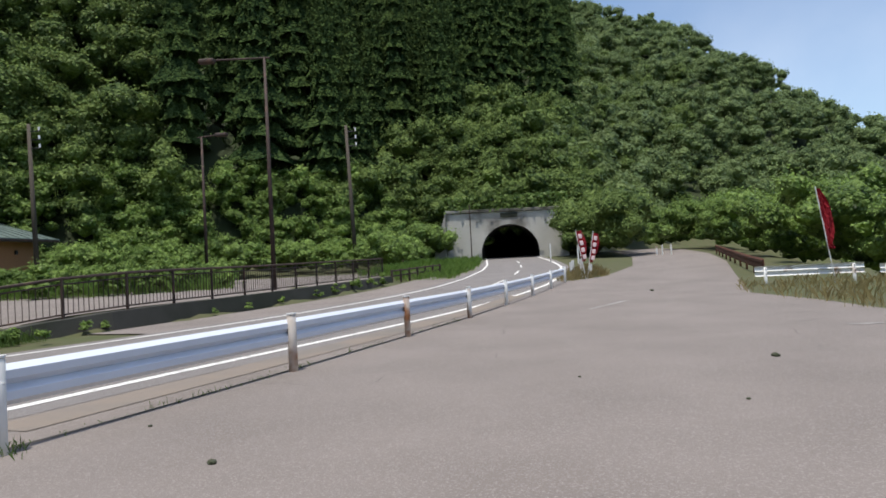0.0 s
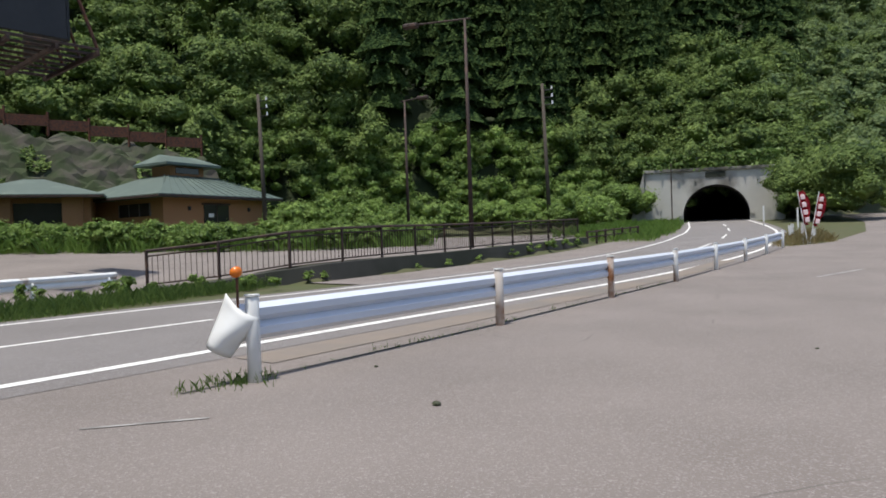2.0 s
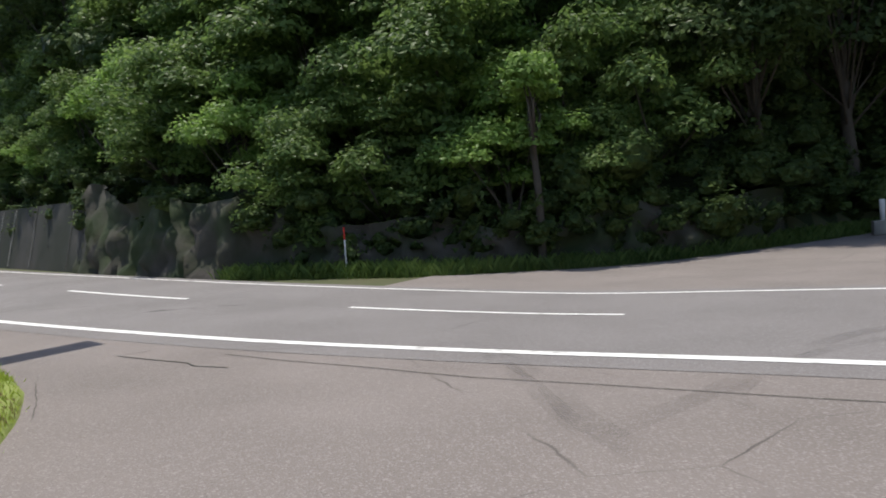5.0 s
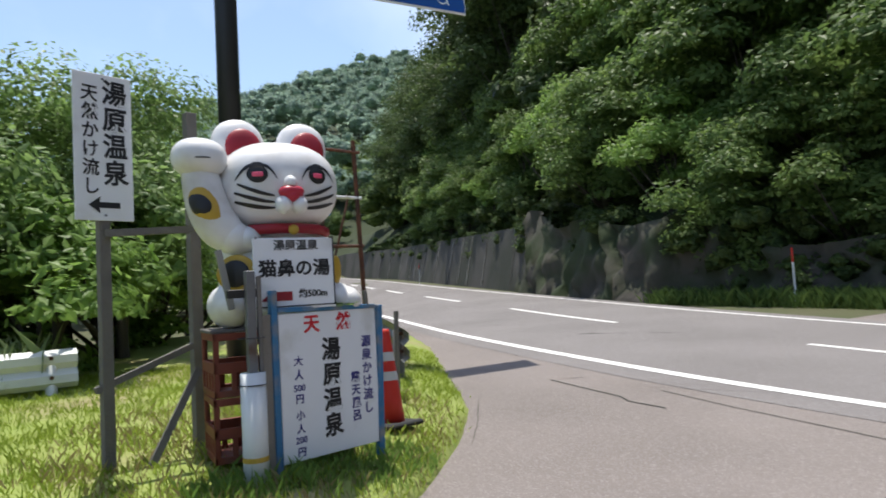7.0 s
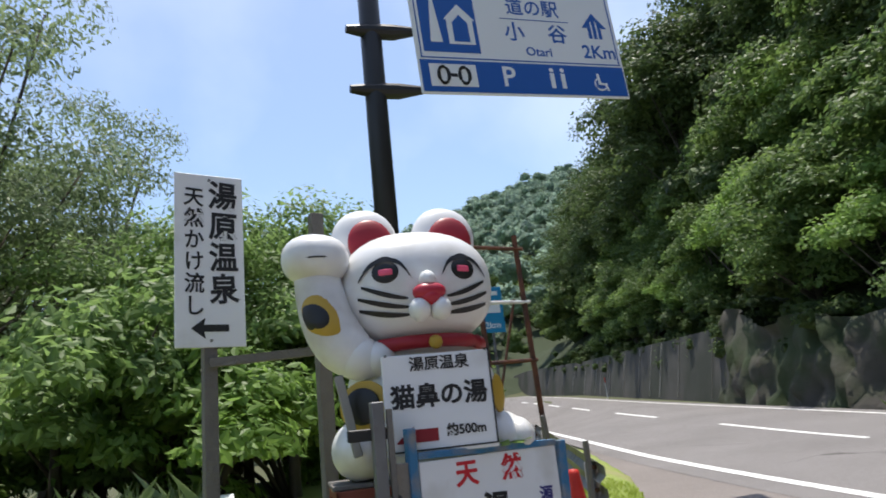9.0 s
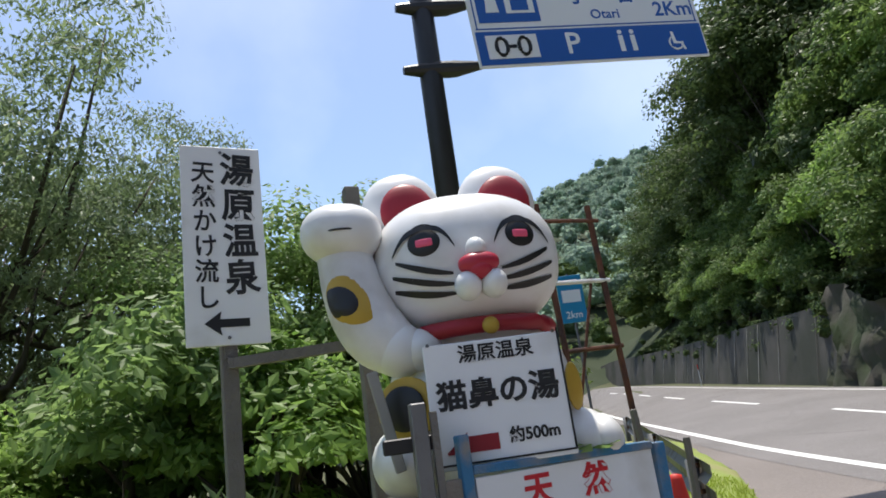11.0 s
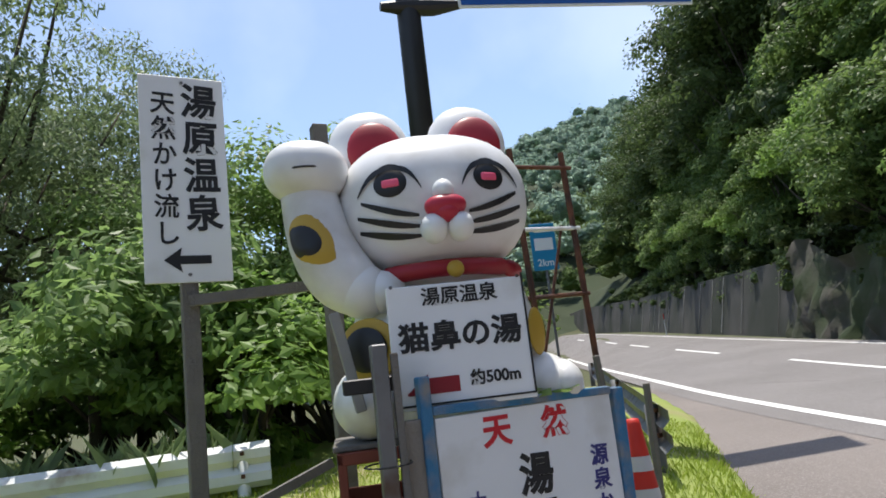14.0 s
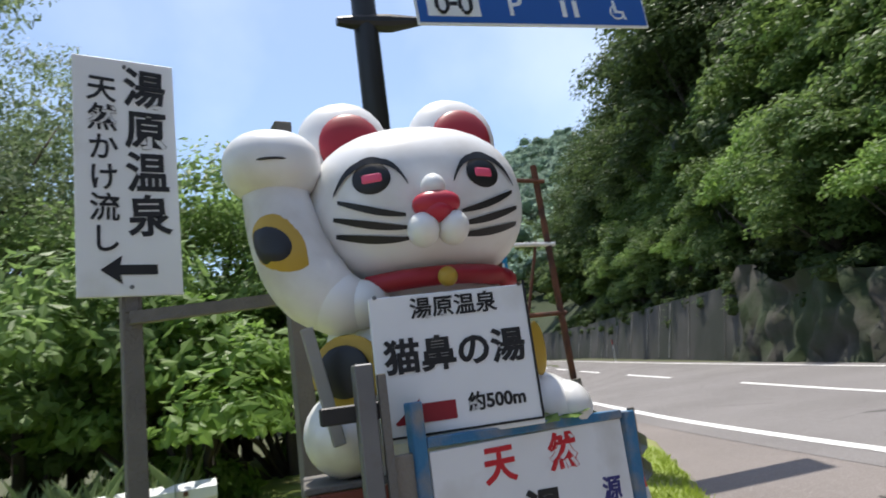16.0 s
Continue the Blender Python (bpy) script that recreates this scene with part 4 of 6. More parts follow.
def arm_line(q):
    """Middle and radius of the raised arm, q from the paw (0) to the elbow (1)."""
    k = np.linspace(0, 1, 6)
    return Vector([float(np.interp(q, k, [p[j] for p in ARM_AT])) for j in range(3)]), float(np.interp(q, k, ARM_R))


smooth_arm = [(sum(((arm_line(min(1, max(0, q + d)))[0]) for d in (-0.09, 0, 0.09)), Vector()) / 3, arm_line(q)[1]) for q in np.linspace(0, 1, 22)]
arm_rings = []
for k, (p, r) in enumerate(smooth_arm):
    d = (smooth_arm[min(k + 1, 21)][0] - smooth_arm[max(k - 1, 0)][0]).normalized()
    a = d.cross(Vector((0, 1, 0))).normalized()
    c = d.cross(a)
    arm_rings.append([bm.verts.new(p + (a * math.cos(j * math.tau / 28) + c * math.sin(j * math.tau / 28)) * r) for j in range(28)])
for r0, r1 in zip(arm_rings, arm_rings[1:]):
    for j in range(28):
        bm.faces.new((r0[j], r0[(j + 1) % 28], r1[(j + 1) % 28], r1[j]))
ball(bm, (-0.30, -0.145, 1.545), (0.112, 0.108, 0.098), pose(0, 0, 0, 0, 25, 0), W, 26)
ball(bm, (-0.225, -0.15, 1.53), (0.088, 0.10, 0.076), None, W, 24)
ball(bm, (-0.455, -0.115, 1.99), (0.150, 0.138, 0.112), pose(0, 0, 0, 0, 4, 0), W, 32, 2.25)
for f in bm.faces:
    if f.material_index == W:
        f.smooth = True


def arm_patch(centre, a, c, normal, slot, lift):
    """A round painted patch that bulges slightly from the arm or the flank."""
    n = Vector(normal).normalized()
    t = Vector((0, 0, 1)).cross(n).normalized()
    rot = Matrix((t, n, t.cross(n))).transposed().to_4x4()
    ball(bm, Vector(centre) + n * lift, (a, 0.012, c), rot, slot, 24)


def arm_decal(q0, a0, lq, la, slot, lift):
    """A painted oval that wraps round the arm."""
    rings = []
    for k in (0.0, 0.34, 0.67, 1.0):
        ring = []
        for j in range(1 if k == 0 else 26):
            w = j * math.tau / 26
            q, a = q0 + lq * k * math.sin(w), radians(a0 + la * k * math.cos(w))
            p, r = arm_line(q)
            ring.append(bm.verts.new(p + Vector((math.cos(a), math.sin(a), 0)) * (r + lift * (1 if k < 1 else 0.1))))
        rings.append(ring)
    fs = [bm.faces.new((rings[0][0], rings[1][j], rings[1][(j + 1) % 26])) for j in range(26)]
    for r0, r1 in zip(rings[1:], rings[2:]):
        fs += [bm.faces.new((r0[j], r1[j], r1[(j + 1) % 26], r0[(j + 1) % 26])) for j in range(26)]
    for f in fs:
        f.material_index, f.smooth = slot, True


arm_decal(0.50, -108, 0.19, 46, Y, 0.008)
arm_decal(0.50, -118, 0.14, 36, K, 0.012)
arm_patch((-0.29, -0.215, 1.335), 0.115, 0.105, (-0.6, -1, 0), Y, 0.004)
arm_patch((-0.30, -0.222, 1.335), 0.082, 0.075, (-0.6, -1, 0), K, 0.010)
arm_patch((0.30, -0.16, 1.34), 0.05, 0.085, (0.9, -1, 0), Y, 0.002)
# smile line on the paw and creases of the elbow
tube([(-0.455 + 0.115 * math.sin(a), -0.10 - 0.155 * math.cos(a), 1.972) for a in np.linspace(-1.1, 1.1, 14)], 0.004, 5, bm)
for f in bm.faces:
    c = f.calc_center_median()
    if f.calc_area() < 0.0003 and abs(c.z - 1.972) < 0.006 and c.y < -0.14 and f.material_index == W and c.x < -0.3 and len(f.verts) in (4, 5) and max(e.calc_length() for e in f.edges) > 0.012 and min(e.calc_length() for e in f.edges) < 0.0055:
        f.material_index = K
cat = mesh_object("cat_statue", bm, [STATUE_WHITE, STATUE_RED, NOSE_RED, PINK, BLACK_PAINT, YELLOW])
cat.matrix_basis = CAT
tagged(cat, "white painted beckoning cat statue with red collar standing on crates", "statue")

# ---- the name board on the statue's belly ----
sign = thing("belly_sign", "white board with black brush writing leaning on the statue", "sign", CAT)
part("panel", box(0.455, 0.02, 0.395, (0.0, -0.325, 1.322), 0.003), BOARD_WHITE, sign)
for a, c in (((0.445, 0.004, 0.006), (0.0, -0.3365, 1.141)), ((0.006, 0.004, 0.39), (0.2235, -0.3365, 1.335))):
    part("edge_strip", box(*a, c), INK, sign, "thin black edge")
write("湯原温泉", 0.01, 1.475, -0.336, 0.062, INK, sign, "letters", 0.0012, 1.02)
write("猫鼻の湯", 0.0, 1.345, -0.336, 0.098, INK, sign, "letters", 0.0030, 1.03)
write("約500m", 0.098, 1.205, -0.336, 0.052, INK, sign, "letters", 0.0015, 0.98)
part("arrow", plate([(-0.19, 1.178), (-0.118, 1.236), (-0.122, 1.222), (-0.02, 1.222), (-0.02, 1.172), (-0.185, 1.172)], -0.3375, -0.3355), DARK_RED, sign, "dark red arrow")
for x in (-0.21, 0.21):
    part("screw", tube([(x, -0.334, 1.52), (x, -0.338, 1.52)], 0.006, 8), GREY_STEEL, sign)


# ---- crates under the statue ----
def crate(at):
    t = thing("bottle_crate", "red-brown plastic bottle crate under the statue", "crate", at, "stacked crates")
    w, d, h = 0.40, 0.35, 0.35
    for sx, sy, L in ((0, -1, w), (0, 1, w), (-1, 0, d), (1, 0, d)):
        b = bmesh.new()
        for z, hh in ((0.02, 0.04), (0.16, 0.06), (0.33, 0.04)):
            box(L if sy else 0.02, 0.02 if sy else L, hh, (sx * (w / 2 - 0.01), sy * (d / 2 - 0.01), z), 0.004, None, b)
        for k in range(5):
            o = (k / 4 - 0.5) * (L - 0.03)
            if k in (0, 4) or True:
                hgt = h if k in (0, 4) else 0.165
                box(0.03 if sy else 0.018, 0.018 if sy else 0.03, hgt, ((o if sy else sx * (w / 2 - 0.01)), (sy * (d / 2 - 0.01) if sy else o), h / 2 if k in (0, 4) else 0.0825), 0.003, None, b)
        part("side_wall", b, CRATE, t)
    part("crate_floor", box(w - 0.03, d - 0.03, 0.015, (0, 0, 0.012)), CRATE, t)
    return t


c0 = crate(CAT @ pose(-0.235, -0.02, 0.31))
copy_thing(c0, CAT @ pose(-0.232, -0.012, 0.662, 0, 0, 1.5))
copy_thing(c0, CAT @ pose(0.19, -0.0, 0.31))
copy_thing(c0, CAT @ pose(0.19, -0.0, 0.661, 0, 0, -1))
plank = tagged(mesh_object("plank", box(0.84, 0.36, 0.02, (0, 0, 0), 0.004), GREY_TIMBER), "weathered board between crates and statue", "plank")
plank.matrix_basis = CAT @ pose(-0.02, 0.01, 1.023)

# ---- large price board in its blue frame ----
BOARD = pose(-3.43, -4.555, 0, 0, 0, 190.5)
board = thing("price_board", "white price board in a worn blue wooden frame", "sign board", BOARD)
lean = pose(0, 0, 0, 0, -1.6, 0)
part("frame_post", box(0.038, 0.04, 1.02, (-0.36, 0, 0.72), 0.004), BLUE_FRAME, board, "worn blue post")
part("frame_post", box(0.042, 0.04, 0.90, (0.355, 0, 0.665), 0.004, pose(0, 0, 0, 0, 2, 0)), BLUE_FRAME, board, "worn blue post")
part("top_rail", box(0.68, 0.035, 0.027, (0.0, 0.0, 1.116), 0.003, pose(0, 0, 0, 0, 1.2, 0)), BLUE_FRAME, board, "worn blue rail")
part("panel", box(0.67, 0.014, 0.80, (0.0, -0.004, 0.70), 0.002), BOARD_WHITE, board)
for ch, x, z in (("天", -0.125, 1.03), ("然", 0.095, 1.03)):
    write(ch, x, z, -0.012, 0.105, INK_RED, board, "letter", 0.003)
column("湯原温泉", 0.0, 0.875, 0.142, -0.012, 0.135, INK, board, 0.0042, 0.95)
column("大人500円小人200円"[:2], -0.22, 0.835, 0.075, -0.012, 0.058, INK_BLUE, board, 0.0012)
write("500", -0.22, 0.69, -0.012, 0.05, INK_BLUE, board, "letters", 0.0008)
column("円", -0.22, 0.63, 0.07, -0.012, 0.055, INK_BLUE, board, 0.0012)
column("小人", -0.22, 0.54, 0.07, -0.012, 0.055, INK_BLUE, board, 0.0012)
write("200", -0.22, 0.41, -0.012, 0.05, INK_BLUE, board, "letters", 0.0008)
column("円", -0.22, 0.345, 0.07, -0.012, 0.055, INK_BLUE, board, 0.0012)
column("源泉かけ流し", 0.255, 0.90, 0.078, -0.012, 0.073, INK_BLUE, board, 0.0016)
column("露天風呂", 0.165, 0.70, 0.074, -0.012, 0.066, INK_BLUE, board, 0.0016)

# weathered wooden upright, and grey steel post with its white sleeve, beside the board
w = tagged(mesh_object("wooden_stake", box(0.06, 0.03, 0.93, (0, 0, 0.46), 0.004), PALE_TIMBER), "weathered grey wooden board beside the blue frame", "stake")
w.matrix_basis = pose(-3.03, -4.49, 0.18, 0, 0, 190)
post = thing("steel_post", "grey steel post with a white plastic sleeve at its foot", "post", pose(-2.945, -4.46, 0.15))
part("post", box(0.048, 0.045, 1.18, (0, 0, 0.60), 0.004), GREY_STEEL, post)
part("channel", box(0.022, 0.02, 1.0, (-0.045, 0.01, 0.66), 0.002), GREY_TIMBER, post)
part("sleeve", tube([(0, 0, 0), (0, 0, 0.66)], 0.066, 18), WHITE_PAINT, post, "white plastic pipe", True)
part("band", tube([(0, 0, 0.21), (0, 0, 0.235)], 0.0675, 18), YELLOW, post, "yellow tape")
for z in (0.60, 0.84):
    part("wire", tube([(0.07 * math.cos(a), 0.07 * math.sin(a), z) for a in np.linspace(0, 6.2, 14)], 0.003, 5), DARK_STEEL, post)
clamp = tagged(mesh_object("clamp_bar", box(0.15, 0.04, 0.045, (0, 0, 0), 0.004), DARK_STEEL), "dark steel bar clamped to the post", "bar")
clamp.matrix_basis = pose(-2.91, -4.49, 1.222, 0, 0, 176)

# ---- small board on its own post ----
SIGNP = pose(-2.36, -5.135, 0, 0, 0, 193.5)
s2 = thing("post_sign", "white board with black brush writing on a grey post", "sign", SIGNP)
part("panel", box(0.315, 0.012, 0.825, (0, -0.035, 2.083), 0.002), BOARD_WHITE, s2)
part("post", box(0.062, 0.055, 1.85, (0.0, 0.0, 1.17), 0.004), GREY_TIMBER, s2, "weathered grey post")
part("batten", box(0.04, 0.02, 0.86, (0.0, -0.022, 2.05), 0.002), GREY_TIMBER, s2)
column("湯原温泉", 0.062, 2.385, 0.152, -0.0425, 0.148, INK, s2, 0.0036, 0.92)
column("天然かけ流し", -0.072, 2.375, 0.104, -0.0425, 0.100, INK, s2, 0.0014, 0.92)
part("arrow", arrow_left(-0.005, 1.757, 0.17, 0.095, -0.0435), INK, s2)
for z in (2.47, 1.70):
    part("bolt", tube([(0, -0.040, z), (0, -0.045, z)], 0.007, 8), GREY_STEEL, s2)
for nm, p, q, th, lab in (("cross_bar", (-2.36, -5.10, 1.60), (-2.98, -5.12, 1.635), 0.045, "weathered grey bar from post to statue"), ("cross_bar", (-2.30, -5.12, 0.74), (-2.85, -5.25, 0.93), 0.04, "weathered grey lower bar behind the crates"), ("brace", (-2.55, -5.02, 0.30), (-2.85, -5.12, 0.80), 0.045, "weathered grey slanted brace")):
    o = tagged(mesh_object(nm, tube([p, q], th * 0.62, 4), GREY_TIMBER), lab, "timber bar")
o = tagged(mesh_object("timber_post", box(0.07, 0.07, 2.22, (0, 0, 1.11), 0.004), GREY_TIMBER), "grey square post standing behind the statue", "post")
o.matrix_basis = pose(-2.93, -5.45, 0.2, 0, 0, 8)
o = tagged(mesh_object("flat_bar", box(0.035, 0.02, 0.33, (0, 0, 0.165), 0.003), CONCRETE), "pale steel bar leaning beside the statue", "bar")
o.matrix_basis = pose(-2.905, -4.64, 1.14, 0, 11, 0)


# ---- traffic cone ----
def cone(at, s=1.0):
    t = thing("traffic_cone", "red traffic cone with pale reflective bands beside the board", "traffic cone", at)
    rr = lambda z: 0.115 - 0.083 * z / 0.70  # noqa: E731
    b = bmesh.new()
    tube([(0, 0, z) for z in (0.03, 0.2, 0.45, 0.68, 0.70, 0.705)], [rr(0.03), rr(0.2), rr(0.45), 0.034, 0.03, 0.012], 24, b)
    part("body", b, CONE_RED, t, "", True)
    for z in (0.33, 0.47):
        part("band", tube([(0, 0, z), (0, 0, z + 0.065)], [rr(z) + 0.002, rr(z + 0.065) + 0.002], 24, None, False), CONE_BAND, t, "pale reflective band", True)
    part("base", box(0.36, 0.36, 0.035, (0, 0, 0.018), 0.012), RUBBER, t, "black rubber base")
    return t


cone(pose(-4.23, -5.30, 0.215, 3, -3, 20))

# ---- rusty scaffold ladder behind the statue ----
lad = thing("scaffold_frame", "rusty steel scaffold frame standing behind the statue", "scaffold")
for x, y in ((-4.30, -6.45), (-4.72, -6.55)):
    part("upright", tube([(x - 0.05, y, 0.1), (x + 0.02, y, 2.62)], 0.022, 8), RUST, lad)
for z, m in ((2.50, RUST), (2.07, WHITE_PAINT), (1.62, RUST)):
    part("rung", tube([(-4.27, -6.45, z), (-4.76, -6.55, z + 0.01)], 0.015, 8), m, lad)
part("brace", tube([(-4.33, -6.47, 1.2), (-4.62, -6.53, 2.1)], 0.010, 6), RUST, lad)

for x, y, h, tilt in ((-4.64, -6.2, 1.1, 5), (-4.78, -6.1, 0.9, -2)):
    o = tagged(mesh_object("stub_post", box(0.034, 0.034, h, (0, 0, h / 2), 0.004), GREY_TIMBER), "short weathered timber post beside the scaffold frame", "post", "stub posts")
    o.matrix_basis = pose(x, y, 0.12, 0, tilt, 12)

# bent weeds with large leaves on the top of the board
wl = [(-3.62 + 0.22 * rng.random(), -4.62 + 0.08 * rng.random(), 1.125 + 0.03 * rng.random()) for _ in range(9)]
tagged(raw_object("creeper", *leaves(np.array(wl), np.tile((0.1, 0.3, 0.95), (9, 1)), 0.085, 0, 0.9), LEAF_BRIGHT), "bright green creeper leaves on the board's top edge", "plant")


# ---- guardrails ----
def beam_mesh(pts, tops, h=0.35, bulge=0.06, flip=1):
    """A W-shaped rail along points; tops: height of its upper edge."""
    prof = [(0, 0.0), (bulge, 0.05), (bulge, 0.12), (0.1 * bulge, 0.175), (bulge, 0.23), (bulge, 0.30), (0, 0.35)]
    b = bmesh.new()
    rows = []
    for k, (x, y) in enumerate(pts):
        x0, y0 = pts[max(k - 1, 0)]
        x1, y1 = pts[min(k + 1, len(pts) - 1)]
        L = math.hypot(x1 - x0, y1 - y0)
        nx, ny = -(y1 - y0) / L * flip, (x1 - x0) / L * flip
        row = []
        for side in (0, 1):
            for o, d in prof if side == 0 else prof[::-1]:
                o2 = o + side * 0.006
                row.append(b.verts.new((x + nx * o2, y + ny * o2, tops[k] - d * h / 0.35)))
        rows.append(row)
    n = len(rows[0])
    for r, s in zip(rows, rows[1:]):
        for j in range(n):
            b.faces.new((r[j], r[(j + 1) % n], s[(j + 1) % n], s[j]))
    b.faces.new(rows[0])
    b.faces.new(rows[-1][::-1])
    bmesh.ops.recalc_face_normals(b, faces=b.faces)
    return b


def gz(x, y):
    return float(base_z(x, y))


def rail_post(parent, x, y, z, h, material, label=""):
    b = tube([(x, y, z - 0.2), (x, y, z + h - 0.02), (x, y, z + h)], [0.06, 0.06, 0.045], 14)
    return part("post", b, material, parent, label, True)


posts = [(-4.04, 4.75), (-3.02, 8.62), (-2.12, 12.52), (-1.22, 16.4), (-0.38, 20.3), (0.5, 24.2), (1.35, 28.1), (2.2, 32.0)]
g = thing("guardrail", "white road guardrail on rust-streaked posts between road and lot", "guardrail")
pts = []
for (x0, y0), (x1, y1) in zip(posts, posts[1:]):
    pts += [(x0 + (x1 - x0) * k / 4 - 0.10, y0 + (y1 - y0) * k / 4) for k in range(4)]
pts = [(posts[0][0] - 0.125, posts[0][1] - 0.06)] + pts + [(posts[-1][0] - 0.1, posts[-1][1])]
part("beam", beam_mesh(pts, [gz(*p) + 0.685 for p in pts], 0.33, 0.07, -1), BLUISH, g, "pale metal rail")
for k, (x, y) in enumerate(posts):
    p = rail_post(g, x, y, gz(x, y), 0.755, RUSTY_POST if k in (1, 2) else WHITE_PAINT, "rust-streaked post" if k in (1, 2) else "white post")
    part("bracket", box(0.10, 0.08, 0.10, (x - 0.06, y, gz(x, y) + 0.60), 0.008), RUST if k in (1, 2) else WHITE_PAINT, g)
    part("cap", tube([(x, y, gz(x, y) + 0.752), (x, y, gz(x, y) + 0.768)], 0.066, 14), WHITE_PAINT, g)
# crumpled end wing with orange reflector
b = bmesh.new()
NU, NV = 14, 8
sheet = []
for i in range(NU + 1):
    u = i / NU
    line = []
    for j in range(NV + 1):
        v = j / NV
        r = (-0.215 + 0.245 * u) * (1 - v) + (-0.36 + 0.16 * u) * v
        z = (0.81 - 0.19 * u) * (1 - v) + (0.43 - 0.095 * u) * v
        z -= 0.03 * math.sin(math.pi * u) * (1 - v)
        d = 0.03 - 0.085 * math.sin(math.pi * min(1.0, u * 0.95)) ** 0.8 + 0.02 * math.sin(5 * v + 4 * u) - 0.03 * v
        line.append(b.verts.new((-4.10 + 0.9 * r - 0.43 * d, 4.66 + 0.43 * r + 0.9 * d, z)))
    sheet.append(line)
for i in range(NU):
    for j in range(NV):
        b.faces.new((sheet[i][j], sheet[i + 1][j], sheet[i + 1][j + 1], sheet[i][j + 1]))
for v in b.verts:
    v.co = Vector((-4.125, 4.68, 0.50)) + (v.co - Vector((-4.2, 4.6, 0.57))) * 1.18
bmesh.ops.recalc_face_normals(b, faces=b.faces)
bmesh.ops.solidify(b, geom=b.faces, thickness=0.008)
part("end_wing", b, WHITE_PAINT, g, "crumpled white end wing", True)
part("reflector_stem", tube([(-4.12, 4.66, 0.6), (-4.12, 4.66, 0.93)], 0.012, 6), RUST, g)
part("reflector", tube([(-4.15, 4.70, 0.97), (-4.13, 4.67, 0.97), (-4.09, 4.60, 0.97)], [0.045, 0.05, 0.045], 14), ORANGE, g, "orange and white reflector", True)


def plain_rail(label, ends, top, beam_mat, post_mat, step=2.0, h=0.35, flip=1, posth=0.72):
    t = thing("guardrail", label, "guardrail")
    (x0, y0), (x1, y1) = ends
    L = math.hypot(x1 - x0, y1 - y0)
    n = max(2, int(L / 1.0) + 1)
    pts = [(x0 + (x1 - x0) * k / (n - 1), y0 + (y1 - y0) * k / (n - 1)) for k in range(n)]
    part("beam", beam_mesh(pts, [top(*p) for p in pts], h, 0.06, flip), beam_mat, t)
    m = max(2, int(L / step) + 1)
    for k in range(m):
        f = (k + 0.12) / (m - 0.76)
        x, y = x0 + (x1 - x0) * f, y0 + (y1 - y0) * f
        z = top(x, y)
        part("post", tube([(x, y, z - posth - 0.3), (x, y, z - 0.04)], 0.055, 12), post_mat, t, "", True)
        for dz in (0.08, 0.27):
            part("bolt", box(0.035, 0.16, 0.035, (x, y, z - dz), 0.004), RUST, t)
    return t


plain_rail("white guardrail with rust spots along the verge", ((-2.62, -8.75), (5.5, -8.35)), lambda x, y: 0.79 - 0.005 * x, WHITE_PAINT, WHITE_PAINT, 2.0, 0.38, 1)
plain_rail("low grey guardrail beside the road past the statue", ((-5.35, -6.9), (-10.2, -17.5)), lambda x, y: gz(x, y) + 0.72, GREY_STEEL, GREY_STEEL, 3.0, 0.35, -1)
plain_rail("white guardrail in front of the riverside bushes", ((8.4, 25.0), (11.9, 24.6)), lambda x, y: gz(x, y) + 0.62, WHITE_PAINT, WHITE_PAINT, 1.8, 0.36, 1)
plain_rail("white guardrail piece by the riverside bushes", ((12.3, 24.4), (16, 23.6)), lambda x, y: gz(x, y) + 0.55, WHITE_PAINT, WHITE_PAINT, 1.8, 0.32, 1)
plain_rail("rusty brown guardrail along the side road", ((10.3, 29.5), (16.5, 58)), lambda x, y: gz(x, y) + 0.75, RUST, RUST, 3.0, 0.5, 1)
plain_rail("low white guardrail under the billboard", ((-15.6, 13.6), (-15.9, 8.9)), lambda x, y: gz(x, y) + 0.55, WHITE_PAINT, WHITE_PAINT, 2.0, 0.34, 1)

# ---- direction sign on its tall pole ----
ps = thing("direction_sign", "blue and white direction sign on a tall dark pole", "road sign")
PX, PY, SY = -4.62, -9.85, -9.62
part("pole", tube([(PX, PY, -0.2), (PX, PY, 8.4), (PX, PY, 8.45)], [0.15, 0.145, 0.10], 24), DARK_STEEL, ps, "dark steel pole", True)
for z in (5.62, 6.52):
    part("arm", tube([(PX + 0.36, PY + 0.05, z), (PX, PY + 0.05, z), (PX - 0.30, PY + 0.08, z), (PX - 0.66, SY - 0.06, z)], [0.055, 0.11, 0.11, 0.05], 12), DARK_STEEL, ps, "dark steel arm")
SG = Matrix.Translation((0, SY, -0.16)) @ pose(0, 0, 0, 0, 0, 180) @ Matrix.Translation((5.2, 0, 5.7)) @ pose(0, 0, 0, 0, -3.0, 0) @ Matrix.Translation((-5.2, 0, -5.7))
sg = part("sign_panel", box(3.36, 0.03, 2.35, (6.88, 0, 6.86), 0.01), SIGN_WHITE, ps, "white panel")
sg.matrix_basis = SG
pl = lambda nm, b, m, lab="": part(nm, b, m, sg, lab)  # noqa: E731
pl("blue_strip", box(3.30, 0.006, 0.48, (6.88, -0.019, 5.96), 0.0), SIGN_BLUE, "blue strip")
b = bmesh.new()
for x0, z0, w0, h0 in ((6.88, 7.08, 3.26, 0.02), (6.88, 6.24, 3.26, 0.018), (5.27, 7.1, 0.018, 1.74), (8.49, 7.1, 0.018, 1.74)):
    box(w0, 0.004, h0 if h0 > 0.1 or w0 > 1 else h0, (x0, -0.018, z0 if w0 < 1 or z0 < 7 else 7.98), 0, None, b)
pl("border", b, SIGN_BLUE)
